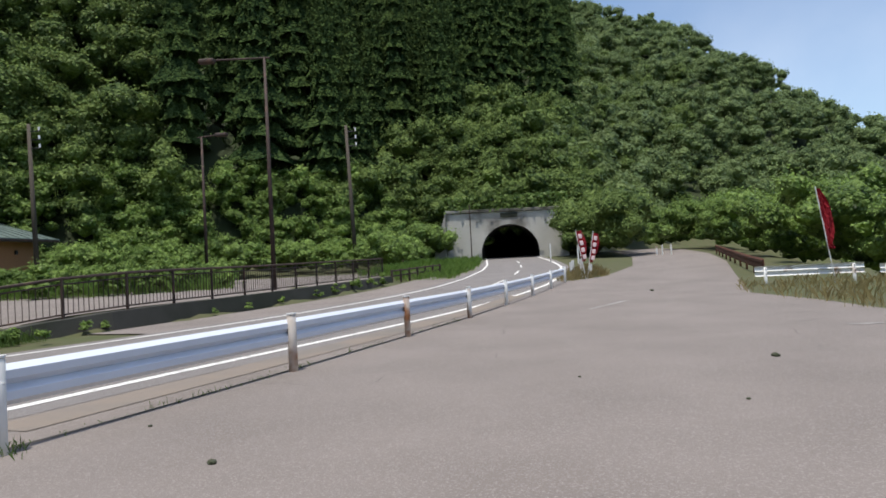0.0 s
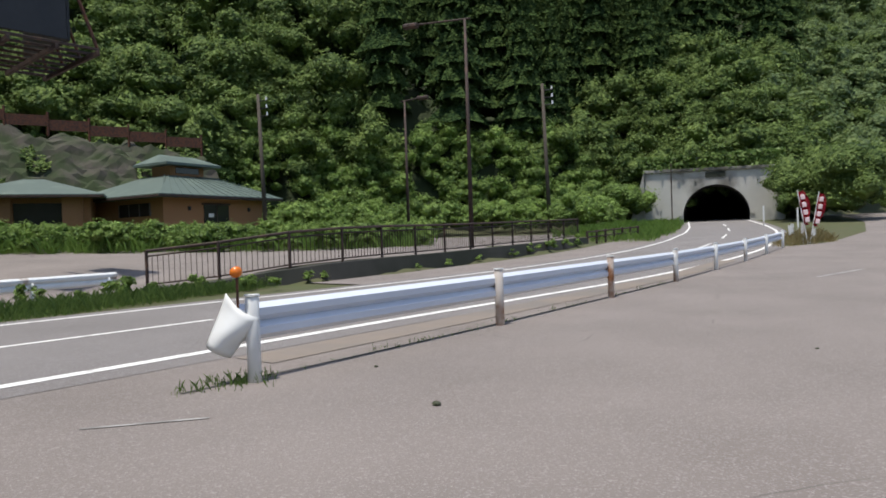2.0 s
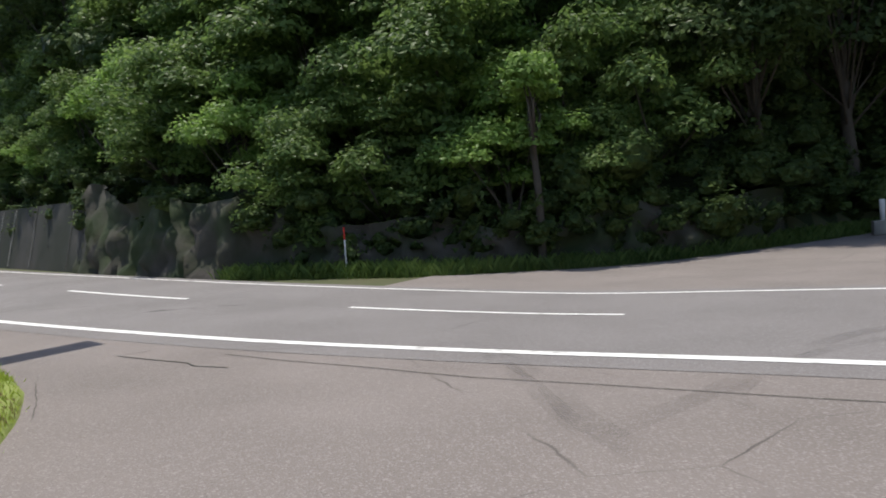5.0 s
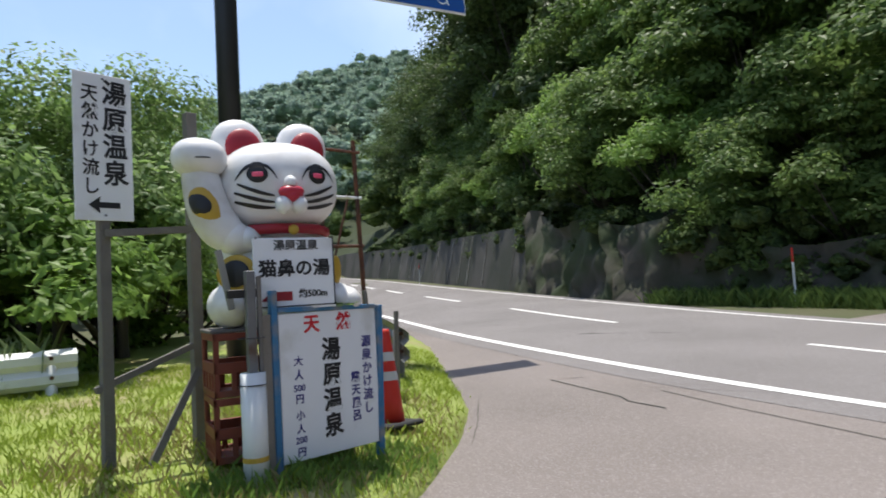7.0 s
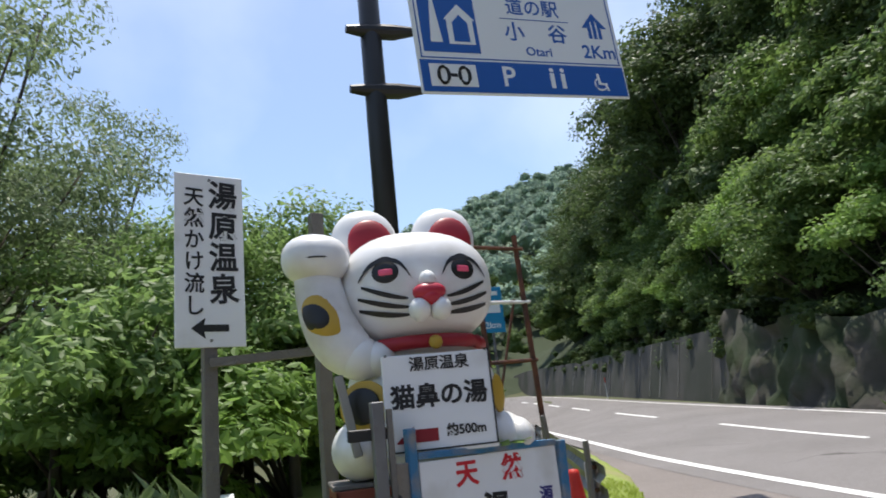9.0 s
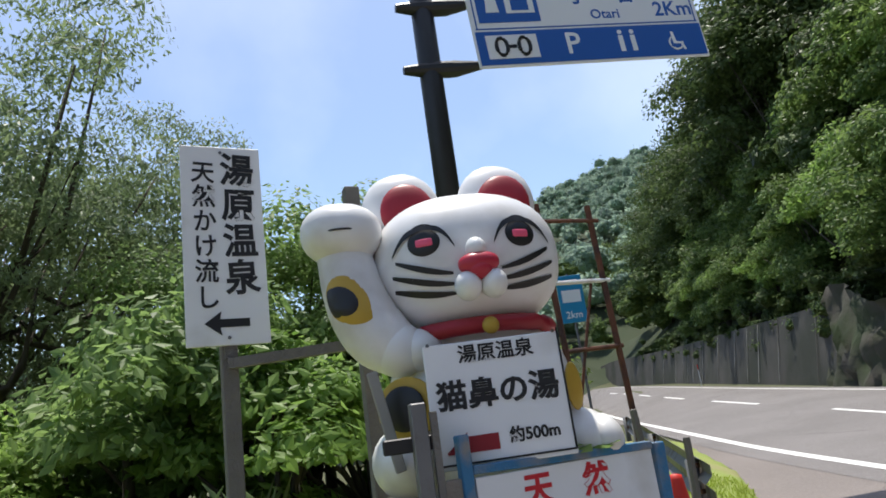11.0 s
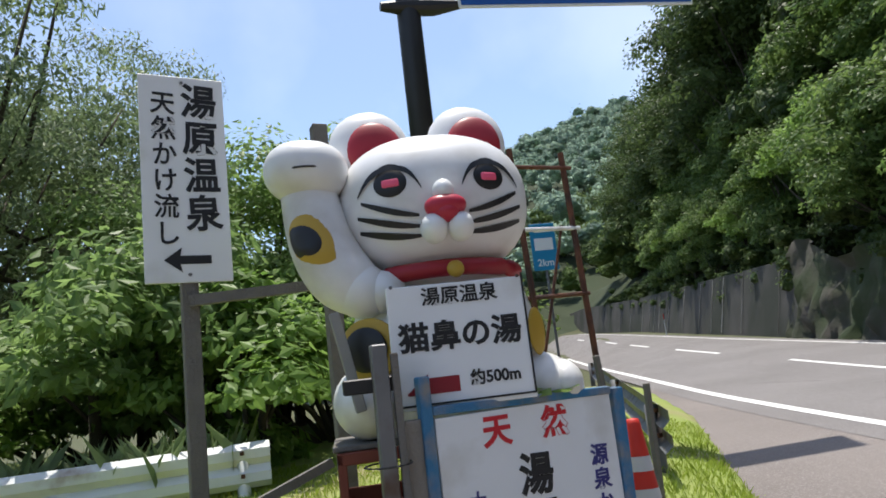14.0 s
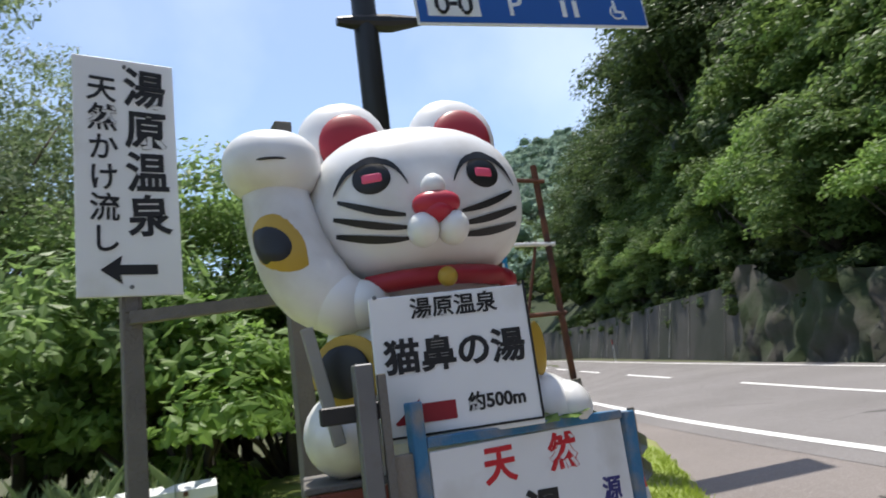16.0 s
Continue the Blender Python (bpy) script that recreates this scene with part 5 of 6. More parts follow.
pl("icon_panel", box(0.86, 0.005, 1.3, (5.75, -0.018, 6.98), 0), SIGN_BLUE, "blue pictogram panel")
pl("pictogram", plate([(5.44, 6.48), (5.62, 6.48), (5.58, 6.9), (5.53, 7.4), (5.48, 6.9)], -0.0245, -0.0215), SIGN_WHITE)
pl("pictogram", plate([(5.72, 6.46), (6.12, 6.46), (6.12, 6.85), (6.16, 6.85), (5.92, 7.1), (5.68, 6.85), (5.72, 6.85)], -0.0245, -0.0215), SIGN_WHITE)
pl("pictogram", plate([(5.80, 6.50), (6.04, 6.50), (6.04, 6.80), (5.92, 6.93), (5.80, 6.80)], -0.028, -0.0255), SIGN_BLUE)
write("道の駅", 7.15, 7.12, -0.017, 0.30, SIGN_BLUE, sg, "letters", 0.004)
pl("rule", box(1.15, 0.004, 0.012, (7.15, -0.018, 6.93), 0), SIGN_BLUE)
write("小", 6.78, 6.70, -0.017, 0.33, SIGN_BLUE, sg, "letter", 0.005)
write("谷", 7.50, 6.70, -0.017, 0.33, SIGN_BLUE, sg, "letter", 0.005)
write("Otari", 7.13, 6.40, -0.017, 0.20, SIGN_BLUE, sg, "letters", 0.003)
write("2Km", 8.18, 6.44, -0.017, 0.31, SIGN_BLUE, sg, "letters", 0.005)
for dx in (-0.09, 0.0, 0.09):
    pl("arrow", plate([(8.18 + dx - 0.03, 6.68), (8.18 + dx + 0.03, 6.68), (8.18 + dx + 0.03, 7.0 + (0.08 if dx == 0 else 0)), (8.18 + dx - 0.03, 7.0 + (0.08 if dx == 0 else 0))], -0.019, -0.016), SIGN_BLUE)
pl("arrow", plate([(7.96, 6.86), (8.18, 7.12), (8.40, 6.86), (8.32, 6.86), (8.18, 7.03), (8.04, 6.86)], -0.022, -0.0195), SIGN_BLUE)
pl("tyre_panel", box(0.70, 0.004, 0.34, (5.70, -0.025, 5.97), 0), SIGN_WHITE, "white pictogram panel")
for x in (5.55, 5.86):
    pl("tyre_ring", tube([(x + 0.075 * math.cos(a), -0.030, 5.97 + 0.125 * math.sin(a)) for a in np.linspace(0, 6.283, 20)], 0.026, 6), INK)
pl("link", box(0.1, 0.004, 0.05, (5.705, -0.029, 5.97), 0), INK)
write("P", 6.55, 5.965, -0.0225, 0.44, SIGN_WHITE, sg, "letter", 0.006)
for x in (7.26, 7.44):
    pl("pictogram", box(0.07, 0.004, 0.24, (x, -0.024, 5.94), 0), SIGN_WHITE)
    pl("pictogram", tube([(x, -0.0225, 6.11), (x, -0.0265, 6.11)], 0.035, 12), SIGN_WHITE)
pl("pictogram", tube([(8.08 + 0.10 * math.cos(a), -0.024, 5.91 + 0.10 * math.sin(a)) for a in np.linspace(2.2, 6.4, 14)], 0.014, 5), SIGN_WHITE)
pl("pictogram", plate([(8.03, 6.08), (8.07, 6.08), (8.09, 5.93), (8.18, 5.92), (8.22, 5.80), (8.18, 5.80), (8.15, 5.89), (8.04, 5.90)], -0.0265, -0.0225), SIGN_WHITE)

# small light-blue sign further down the road
bs = thing("road_sign", "small light-blue road sign on a thin post", "road sign", pose(-12.85, -25, gz(-12.85, -25), 0, 0, 172))
part("post", tube([(0, 0.05, -0.2), (0, 0.05, 5.7)], 0.05, 10), GREY_STEEL, bs)
sp = part("panel", box(0.95, 0.03, 1.75, (0, 0, 4.75), 0.01), SIGN_CYAN, bs)
part("pictogram", box(0.7, 0.01, 0.45, (0, -0.02, 4.85), 0.0), SIGN_WHITE, sp)
write("2km", 0.0, 4.15, -0.018, 0.36, SIGN_WHITE, sp, "letters", 0.004)
part("bar", box(0.6, 0.01, 0.16, (0, -0.02, 5.38), 0.0), SIGN_WHITE, sp)


# ---- retaining wall and rock along the far side ----
def face_strip(name, ys, shift, height, batter, material, label, rough=0.0):
    vs, cols = [], 9
    for yy in ys:
        x0 = float(np.interp(yy, FOOT_Y, FOOT_X)) + shift(yy)
        z0, hh = float(base_z(x0, yy)) - 0.3, height(yy)
        for k in range(cols):
            t = k / (cols - 1)
            n = rough * (noise.fractal((yy * 1.4, t * 3.1, 2.0), 0.6, 2.0, 6) + 0.5 * noise.cell((yy * 1.9, t * 4.0, 1.0)))
            vs.append((x0 - batter * t * hh + n, yy, z0 + t * (hh + 0.3)))
    i = (np.arange(len(ys) - 1)[:, None] * cols + np.arange(cols - 1)).ravel()
    return tagged(raw_object(name, vs, np.stack([i, i + cols, i + cols + 1, i + 1], -1), material, smooth=True), label, "wall", kind="structure")


# stained concrete; the shade of the overhanging trees is part of its colour
wallo = face_strip("retaining_wall", np.concatenate([np.arange(-150, -60, 3), np.arange(-60, -22.4, 0.6)]), lambda y: 1.7, lambda y: 2.9 + 0.008 * (-22 - y), 0.26, DARK_CONCRETE, "stained concrete retaining wall along the road, darkened for tree shade")
for k in range(13):
    yy = -24.5 - k * 3.5 + 1.3 * math.sin(k * 5.1)
    x0 = float(np.interp(yy, FOOT_Y, FOOT_X)) + 1.72
    part("drip_stain" if k % 3 else "joint", box(0.02, 0.05 if k % 3 else 0.03, 2.9, (x0 - 0.385, yy, gz(x0, yy) + 1.5), 0.0, pose(0, 0, 0, 0, -14.6, 0)), CONCRETE, wallo, "pale vertical streak")
face_strip("rock_face", np.arange(-24.5, 3, 0.22), lambda y: float(np.interp(y, [-24, -22.6, -13.5, -10], [1.35, 1.9, 1.3, 0.5])), lambda y: float(np.interp(y, [-23, -15, -11], [3.1, 2.6, 1.6])) + 0.5 * math.sin(y * 0.9) * math.sin(y * 0.37), 0.3, ROCK, "mossy broken rock at the foot of the bank", 0.4)


# snow poles
def snow_pole(x, y):
    t = thing("snow_pole", "thin red and white snow pole beside the road", "snow pole", pose(x, y, gz(x, y)), "snow poles")
    for k in range(4):
        part("section", tube([(0, 0, k * 0.35 - (0.2 if k == 0 else 0)), (0, 0, k * 0.35 + 0.35)], 0.025, 8), CONE_RED if k == 3 else WHITE_PAINT, t)
    return t


snow_pole(-17.9, -9.4)
snow_pole(-28.4, -42.0)

# verge grass across the road
blades("grass", "long green grass along the far road edge", scatter(5200, -33, -15, -13, 9, lambda x, y: np.interp(y, FOOT_Y, FOOT_X) - 0.5 < x < np.interp(y, [-13, -7, -3, 2, 8], [-17.0, -18.0, -20.8, -25, -31.5]), 0.5, 1.3), 0.36, LEAF, lambda x, y: base_z(x, y) - 0.03, 6, 0.12)
blades("grass", "long green grass under the billboard", scatter(900, -17.5, -11.5, 6.6, 15, lambda x, y: road_point(y, 2 * LANE + 0.7)[0] - np.interp(y, [6.6, 9, 12, 30], [0.1, 2.6, 3.2, 3.4]) < x < road_point(y, 2 * LANE + 0.7)[0], 0.3, 1.3), 0.24, LEAF, base_z, 7, 0.14)
def along(pts, f):
    k = min(int(f * (len(pts) - 1)), len(pts) - 2)
    u = f * (len(pts) - 1) - k
    return pts[k][0] + (pts[k + 1][0] - pts[k][0]) * u, pts[k][1] + (pts[k + 1][1] - pts[k][1]) * u


crack = [(-4.35, 4.2), (-3.2, 8.3), (-2.3, 12.1), (-1.4, 16.0)]
ws = [(*along(crack, rng.random() ** 1.6), rng.uniform(0.2, 0.8)) for _ in range(70)]
blades("weeds", "weeds in the crack along the guardrail", [(x + rng.normal(0, 0.04), y, s) for x, y, s in ws] + [(-4.1 + rng.normal(0, 0.12), 4.72 + rng.normal(0, 0.14), 0.9) for _ in range(26)], 0.11, LEAF, base_z, 5, 0.05, "weeds")
blades("weeds", "dry brown and green weeds at the end of the guardrail", scatter(260, 2.0, 4.6, 32, 42, lambda x, y: lot_bounds(y)[0] - 2.2 < x < lot_bounds(y)[0], 0.5, 1.4), 0.4, HAY, base_z, 6, 0.15, "weeds")
blades("weeds", "dry weeds before the riverside guardrail", scatter(420, 6.5, 16, 13, 25, lambda x, y: x > lot_bounds(y)[1] - 0.2, 0.5, 1.3), 0.3, HAY, base_z, 6, 0.15, "weeds")
forest("undergrowth", "bright green scrub on the slope beyond the far lot", scatter(170, -40, -8, 38, 68, lambda x, y: -37 < bearing(x, y) < -9 and 50 < math.hypot(x, y) < 66 and y < 66, 0.25, 0.45), "broad", LEAF_SCRUB, 420, 0.5, 1, 6)
hut_verge = lambda x, y: 35.6 < -0.485 * x + 0.874 * y < 47.5 and -62 < bearing(x, y) < -24  # noqa: E731
forest("weeds", "thick green weeds and scrub before the hut", scatter(420, -52, -14, 14, 50, hut_verge, 0.13, 0.26), "broad", LEAF_SCRUB, 260, 0.6, 1, 5)
blades("grass", "tall green grass before the hut and along the far lot", scatter(2600, -52, -14, 14, 50, hut_verge, 0.6, 1.5), 0.6, LEAF_BRIGHT, base_z, 6, 0.2)
forest("weeds", "dark green weeds round the billboard's foot", [(-16.6 + 0.42 * k + 0.3 * math.sin(k * 3), 9.3 + 0.42 * k + 0.5 * math.cos(k * 2.2), 0.045 + 0.045 * ((k * 7) % 5) / 5) for k in range(14)], "broad", LEAF_SCRUB, 260, 1.2, 1, 5)
forest("weeds", "leafy weeds growing at the foot of the railing wall", [(float(fence_x(q)) + 0.5, q, w * 0.55) for q, w in ((16.6, 0.11), (17.1, 0.1), (21.5, 0.07), (23.5, 0.09), (26, 0.1), (29, 0.12), (31, 0.16), (33, 0.2), (35, 0.16), (36.5, 0.18))], "broad", LEAF_SCRUB, 240, 0.9, 1, 5)
blades("grass", "green grass beside the road before the tunnel", scatter(1500, -9.5, -3, 40, 76, lambda x, y: x < road_point(y, 2 * LANE + 0.8)[0], 0.6, 1.5), 0.4, LEAF_BRIGHT, base_z, 6, 0.2)


# ---- bollards on concrete blocks ----
bl = thing("bollard", "white pipe bollard in a concrete block", "bollard", pose(0, 0, 0), "row of bollards")
part("block", box(0.66, 0.66, 0.5, (0, 0, 0.24), 0.03), CONCRETE, bl, "grey concrete block")
part("pipe", tube([(0, 0, 0.4), (0, 0, 1.2), (0, 0, 1.22)], [0.085, 0.085, 0.07], 14), WHITE_PAINT, bl, "", True)
part("hook", tube([(0.06, 0, 1.08), (0.2, 0, 1.08)], 0.035, 8), WHITE_PAINT, bl)
for x, y in ((-28.0, 5.9), (-25.9, 6.75), (-23.7, 7.66), (-22.1, 8.7), (-20.4, 9.38), (-18.75, 10.1)):
    copy_thing(bl, pose(x, y, gz(x, y), 0, 0, rng.uniform(-12, 12)))
bury(bl)
mg = thing("heaped_barrier", "broken white barrier pieces beside the billboard pole", "barrier", pose(-17.2, 10.4, gz(-17.2, 10.4)))
for k in range(5):
    part("piece", box(0.9, 0.14, 0.16, (0.2 * math.sin(k * 2.3), 0.2 * math.cos(k * 1.7), 0.2 + 0.16 * k), 0.02, pose(0, 0, 0, 14 * math.sin(k), 25 * math.sin(k * 2.1) - 20, 40 * k)), WHITE_PAINT if k != 3 else RUST, mg)

# ---- billboard from behind ----
bb = thing("billboard", "brown steel billboard frame with platform on one pole", "billboard", pose(-20.9, 13.45, gz(-20.9, 13.45), 0, 0, 56.4))
part("pole", tube([(0, 0, -0.3), (0, 0, 6.8)], 0.24, 16), BROWN_STEEL, bb, "", True)
turn = pose(0, 0, 0, 0, 0, 15)
at = lambda x, y, z: turn @ Vector((x, y, z)) + Vector((0.85, -1.15, 0.42))  # noqa: E731
for x in (-1.7, -0.6, 0.6, 1.7):
    part("platform_beam", box(0.10, 4.3, 0.14, at(x, 0, 6.45), 0.01, turn), BROWN_STEEL, bb)
for k in range(8):
    part("cross_beam", box(3.5, 0.07, 0.08, at(0, -2.1 + 0.6 * k, 6.56), 0.01, turn), BROWN_STEEL, bb)
for x, sx, sy, y in ((-0.95, 0.1, 3.6, 0.0), (1.05, 0.1, 3.6, 0.0), (0.05, 1.9, 0.1, -1.8)):
    part("sign_back", box(sx, sy, 3.2, at(x, y, 8.35), 0.02, turn), DARK_STEEL, bb, "dark sheet panel")
for k in range(4):
    part("stay", tube([at(1.75, -2.0 + k * 1.3, 6.6), at(1.1, -1.9 + k * 1.2, 8.6)], 0.05, 6), RUST, bb)
part("lamp", box(0.5, 0.3, 0.25, at(0.3, -2.0, 8.2), 0.05), SIGN_WHITE, bb)
part("yellow_panel", box(0.02, 0.8, 0.7, at(-1.02, -0.9, 7.6), 0.0, turn), YELLOW, bb, "faded yellow panel")

# ---- railing on the low wall across the road ----
fw = np.concatenate([np.linspace(14.32, 18, 26), np.linspace(18.3, 38.5, 40)])
b = bmesh.new()
rows = []
for yy in fw:
    x = float(fence_x(yy)) + 0.02
    zt = float(base_z(x - 0.8, yy)) + 0.03
    zb = float(base_z(x + 0.9, yy)) - 0.2
    rows.append([b.verts.new(p) for p in ((x + 0.32, yy, zb), (x + 0.22, yy, zt), (x - 0.15, yy, zt), (x - 0.15, yy, zb))])
for r, s in zip(rows, rows[1:]):
    for j in range(3):
        b.faces.new((r[j], s[j], s[j + 1], r[j + 1]))
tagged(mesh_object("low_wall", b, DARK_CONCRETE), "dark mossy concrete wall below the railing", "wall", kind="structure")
fn = thing("railing", "dark brown steel railing with thin bars on a low wall", "railing")
fp = []
run = [(float(fence_x(q)), float(q)) for q in np.arange(14.3, 38.5, 0.05)]
far = 0.0
for (xa, ya), (xb, yb) in zip(run, run[1:]):
    if not fp or far >= 1.96:
        fp.append(Vector((xa, ya, float(base_z(xa - 0.8, ya)) + 0.01)))
        far = 0.0
    far += math.hypot(xb - xa, yb - ya)
for p in fp:
    part("post", box(0.07, 0.07, 1.12, p + Vector((0, 0, 0.55)), 0.006), BROWN_STEEL, fn)
for p, q in zip(fp, fp[1:]):
    for z in (1.08, 0.93, 0.13):
        part("rail", tube([p + Vector((0, 0, z)), q + Vector((0, 0, z))], 0.042 if z > 1 else 0.024, 6), BROWN_STEEL, fn)
    for j in range(1, 13):
        part("bar", tube([p.lerp(q, j / 13) + Vector((0, 0, 0.13)), p.lerp(q, j / 13) + Vector((0, 0, 0.93))], 0.013, 4, None, False), BROWN_STEEL, fn)
lf = thing("railing", "low brown railing beside the road near the tunnel", "railing")
for k in range(7):
    p = Vector((-7.3 + 0.36 * k, 38.8 + 1.0 * k, 0))
    p.z = gz(p.x, p.y)
    part("post", box(0.12, 0.12, 0.8, p + Vector((0, 0, 0.4)), 0.01), BROWN_STEEL, lf)
    if k:
        for z in (0.72, 0.42):
            part("rail", tube([q0 + Vector((0, 0, z)), p + Vector((0, 0, z))], 0.045, 6), BROWN_STEEL, lf)
    q0 = p


# ---- lamp posts and utility poles ----
def lamp_post(x, y, h, arm, label):
    t = thing("street_lamp", label, "street lamp", pose(x, y, gz(x, y)))
    part("pole", tube([(0, 0, -0.3), (0, 0, h)], [0.11, 0.06], 12), BROWN_STEEL, t, "", True)
    part("arm", tube([(0.25 * (-1 if arm > 0 else 1), 0, h - 0.05), (arm * 0.8, 0, h + 0.05)], 0.045, 8), BROWN_STEEL, t)
    part("lamp_head", box(0.75, 0.32, 0.22, (arm * 0.95, 0, h + 0.03), 0.06), BROWN_STEEL, t, "brown lamp housing")
    return t


lamp_post(-10.6, 28.5, 10.3, -2.8, "tall brown street lamp with one arm")
lamp_post(-18.2, 38.0, 8.9, 1.3, "brown street lamp with a short arm")


def utility_pole(x, y, top, label):
    z = float(land_z(x, y))
    t = thing("utility_pole", label, "utility pole", pose(x, y, z, 0, -1.5, 0))
    part("pole", tube([(0, 0, -0.4), (0, 0, top - z)], [0.17, 0.11], 12), BARK, t, "", True)
    for k in range(3):
        part("insulator_bar", box(0.9, 0.07, 0.07, (0.35, 0, top - z - 0.5 - 0.55 * k), 0.01), DARK_STEEL, t)
        part("insulator", tube([(0.7, 0, top - z - 0.5 - 0.55 * k), (0.7, 0, top - z - 0.25 - 0.55 * k)], 0.06, 8), SIGN_WHITE, t)
    return t


utility_pole(-12.0, 49.6, 12.4, "grey utility pole with insulators before the forest")
utility_pole(-30.5, 40, 11.9, "dark thin utility pole beside the hut")
utility_pole(-30.5, 20.0, 8.6, "dark utility pole beside the far lot")

# ---- hut with green roofs ----
hut = thing("hut", "tan brick rest hut with green hipped roofs", "hut", pose(-36.96, 36.85, 1.95, 0, 0, 81.8))


def hip_roof(x0, x1, y0, y1, z, h, inset, b=None, cut=None):
    b = b or bmesh.new()
    lo = [b.verts.new(p) for p in ((x0, y0, z), (x1, y0, z), (x1, y1, z), (x0, y1, z))]
    dn = [b.verts.new(p) for p in ((x0, y0, z - 0.18), (x1, y0, z - 0.18), (x1, y1, z - 0.18), (x0, y1, z - 0.18))]
    ym = (y0 + y1) / 2
    d = cut or 0.02
    hi = [b.verts.new(p) for p in ((x0 + inset, ym - d, z + h), (x1 - inset, ym - d, z + h), (x1 - inset, ym + d, z + h), (x0 + inset, ym + d, z + h))]
    for j in range(4):
        b.faces.new((lo[j], lo[(j + 1) % 4], hi[(j + 1) % 4], hi[j]))
        b.faces.new((dn[j], dn[(j + 1) % 4], lo[(j + 1) % 4], lo[j]))
    b.faces.new(hi)
    b.faces.new(dn[::-1])
    return b


def side(name, b, material, parent, label=""):
    """A part of the smaller block, which stands square to the lot."""
    o = part(name, b, material, parent, label)
    o.matrix_basis = pose(0, 0, 0, 0, 0, -37)
    return o


part("wall", box(9.6, 8.7, 3.3, (4.8, 4.35, 1.3), 0.02), BRICK_TAN, hut, "tan brick wall")
part("roof", hip_roof(-1.2, 10.8, -1.2, 9.9, 2.95, 1.75, 3.9, None, 1.6), ROOF_GREEN, hut, "green sheet roof")
part("fascia", box(11.9, 0.06, 0.16, (4.8, -1.2, 2.8), 0.01), BROWN_STEEL, hut, "dark eaves board")
part("fascia", box(0.06, 11.0, 0.16, (-1.2, 4.35, 2.8), 0.01), BROWN_STEEL, hut, "dark eaves board")
for k in range(15):
    part("roof_seam", tube([(-0.9 + 0.82 * k, -1.2, 2.97), (2.3 + 0.36 * k, 2.75, 4.73)], 0.03, 4), ROOF_GREEN, hut)
part("lantern_wall", box(3.2, 2.2, 1.4, (4.8, 4.35, 5.0), 0.02), BRICK_TAN, hut, "tan wall of the raised roof light")
part("lantern_opening", box(2.2, 0.06, 0.5, (4.8, 3.235, 5.2), 0.01), WINDOW, hut, "dark louvred opening")
part("lantern_roof", hip_roof(2.2, 7.4, 2.3, 6.4, 5.7, 0.75, 0.9), ROOF_GREEN, hut, "green sheet roof")
door = part("door", box(2.4, 0.08, 2.3, (4.75, -0.03, 1.15), 0.01), WINDOW, hut, "dark glazed double door")
part("door_frame", box(0.08, 0.12, 2.3, (4.75, -0.05, 1.15), 0.01), BROWN_STEEL, door)
part("lintel", box(2.7, 0.12, 0.14, (4.75, -0.05, 2.36), 0.01), BROWN_STEEL, door)
part("notice", box(0.5, 0.01, 0.3, (4.2, -0.08, 1.5), 0.0), SIGN_WHITE, door, "white notice on the door")
win = part("window", box(0.08, 3.6, 0.95, (-0.03, 3.2, 1.95), 0.01), WINDOW, hut, "dark strip window")
for q in (1.4, 2.6, 3.8, 5.0):
    part("window_bar", box(0.1, 0.06, 0.95, (-0.05, q, 1.95), 0.0), GREY_STEEL, win)
for q in (2.2, 8.0):
    part("wall_lamp", box(0.2, 0.18, 0.3, (q, -0.09, 2.0), 0.03), DARK_STEEL, hut)
for q in (1.5, 3.0):
    part("bench_rail", tube([(q, -1.6, 0), (q, -1.6, 0.75), (q + 1.1, -1.6, 0.75), (q + 1.1, -1.6, 0)], 0.04, 6), GREY_STEEL, hut)
side("wall", box(7.4, 5.6, 3.3, (-8.5, 5.2, 1.4), 0.02), BRICK_TAN, hut, "tan brick wall")
side("roof", hip_roof(-13.5, -3.8, 0.9, 8.8, 3.1, 1.35, 4.2), ROOF_GREEN, hut, "green sheet roof")
side("fascia", box(9.6, 0.06, 0.16, (-8.65, 0.9, 2.95), 0.01), BROWN_STEEL, hut, "dark eaves board")
# dark panels on the solid wall stand for the shade inside open recesses
side("opening", box(3.1, 0.1, 2.5, (-8.05, 2.4, 1.3), 0.01), WINDOW, hut, "dark panel for the shade of the open entrance")
side("opening", box(1.6, 0.1, 2.7, (-11.9, 2.4, 1.3), 0.01), WINDOW, hut, "dark panel for the shade of the open bay")
for q in (-10.3, -5.9):
    side("pillar", box(1.3, 0.7, 3.1, (q, 2.05, 1.4), 0.02), BRICK_TAN, hut, "tan brick pillar")
side("lean_to_roof", box(3.2, 4.0, 0.14, (-14.8, 4.2, 2.75), 0.02, pose(0, 0, 0, 0, -4, 0)), ROOF_GREEN, hut, "low green lean-to roof")
side("lean_to_post", box(0.16, 0.16, 2.8, (-16.1, 2.5, 1.35), 0.01), BROWN_STEEL, hut)

# grey netted slope and rusty fence above the hut
sl = bmesh.new()
A = [Vector(p) for p in ((-50.5, 27.5, 1.0), (-36.5, 48.5, 1.4), (-44.6, 49.5, 9.5), (-59.5, 30.0, 12.2))]
n = 44
g0 = [[sl.verts.new(A[0].lerp(A[1], i / n).lerp(A[3].lerp(A[2], i / n), min(1.0, j / 36)) + Vector((-0.7, 0.35, -0.12)) * max(0, j - 36) + Vector((0.3 * noise.noise((i * 0.5, j * 0.6, 9)), 0, 0.9 * noise.fractal((i * 0.22, j * 0.22, 3), 0.7, 2.0, 4)))) for i in range(n + 1)] for j in range(n + 1)]
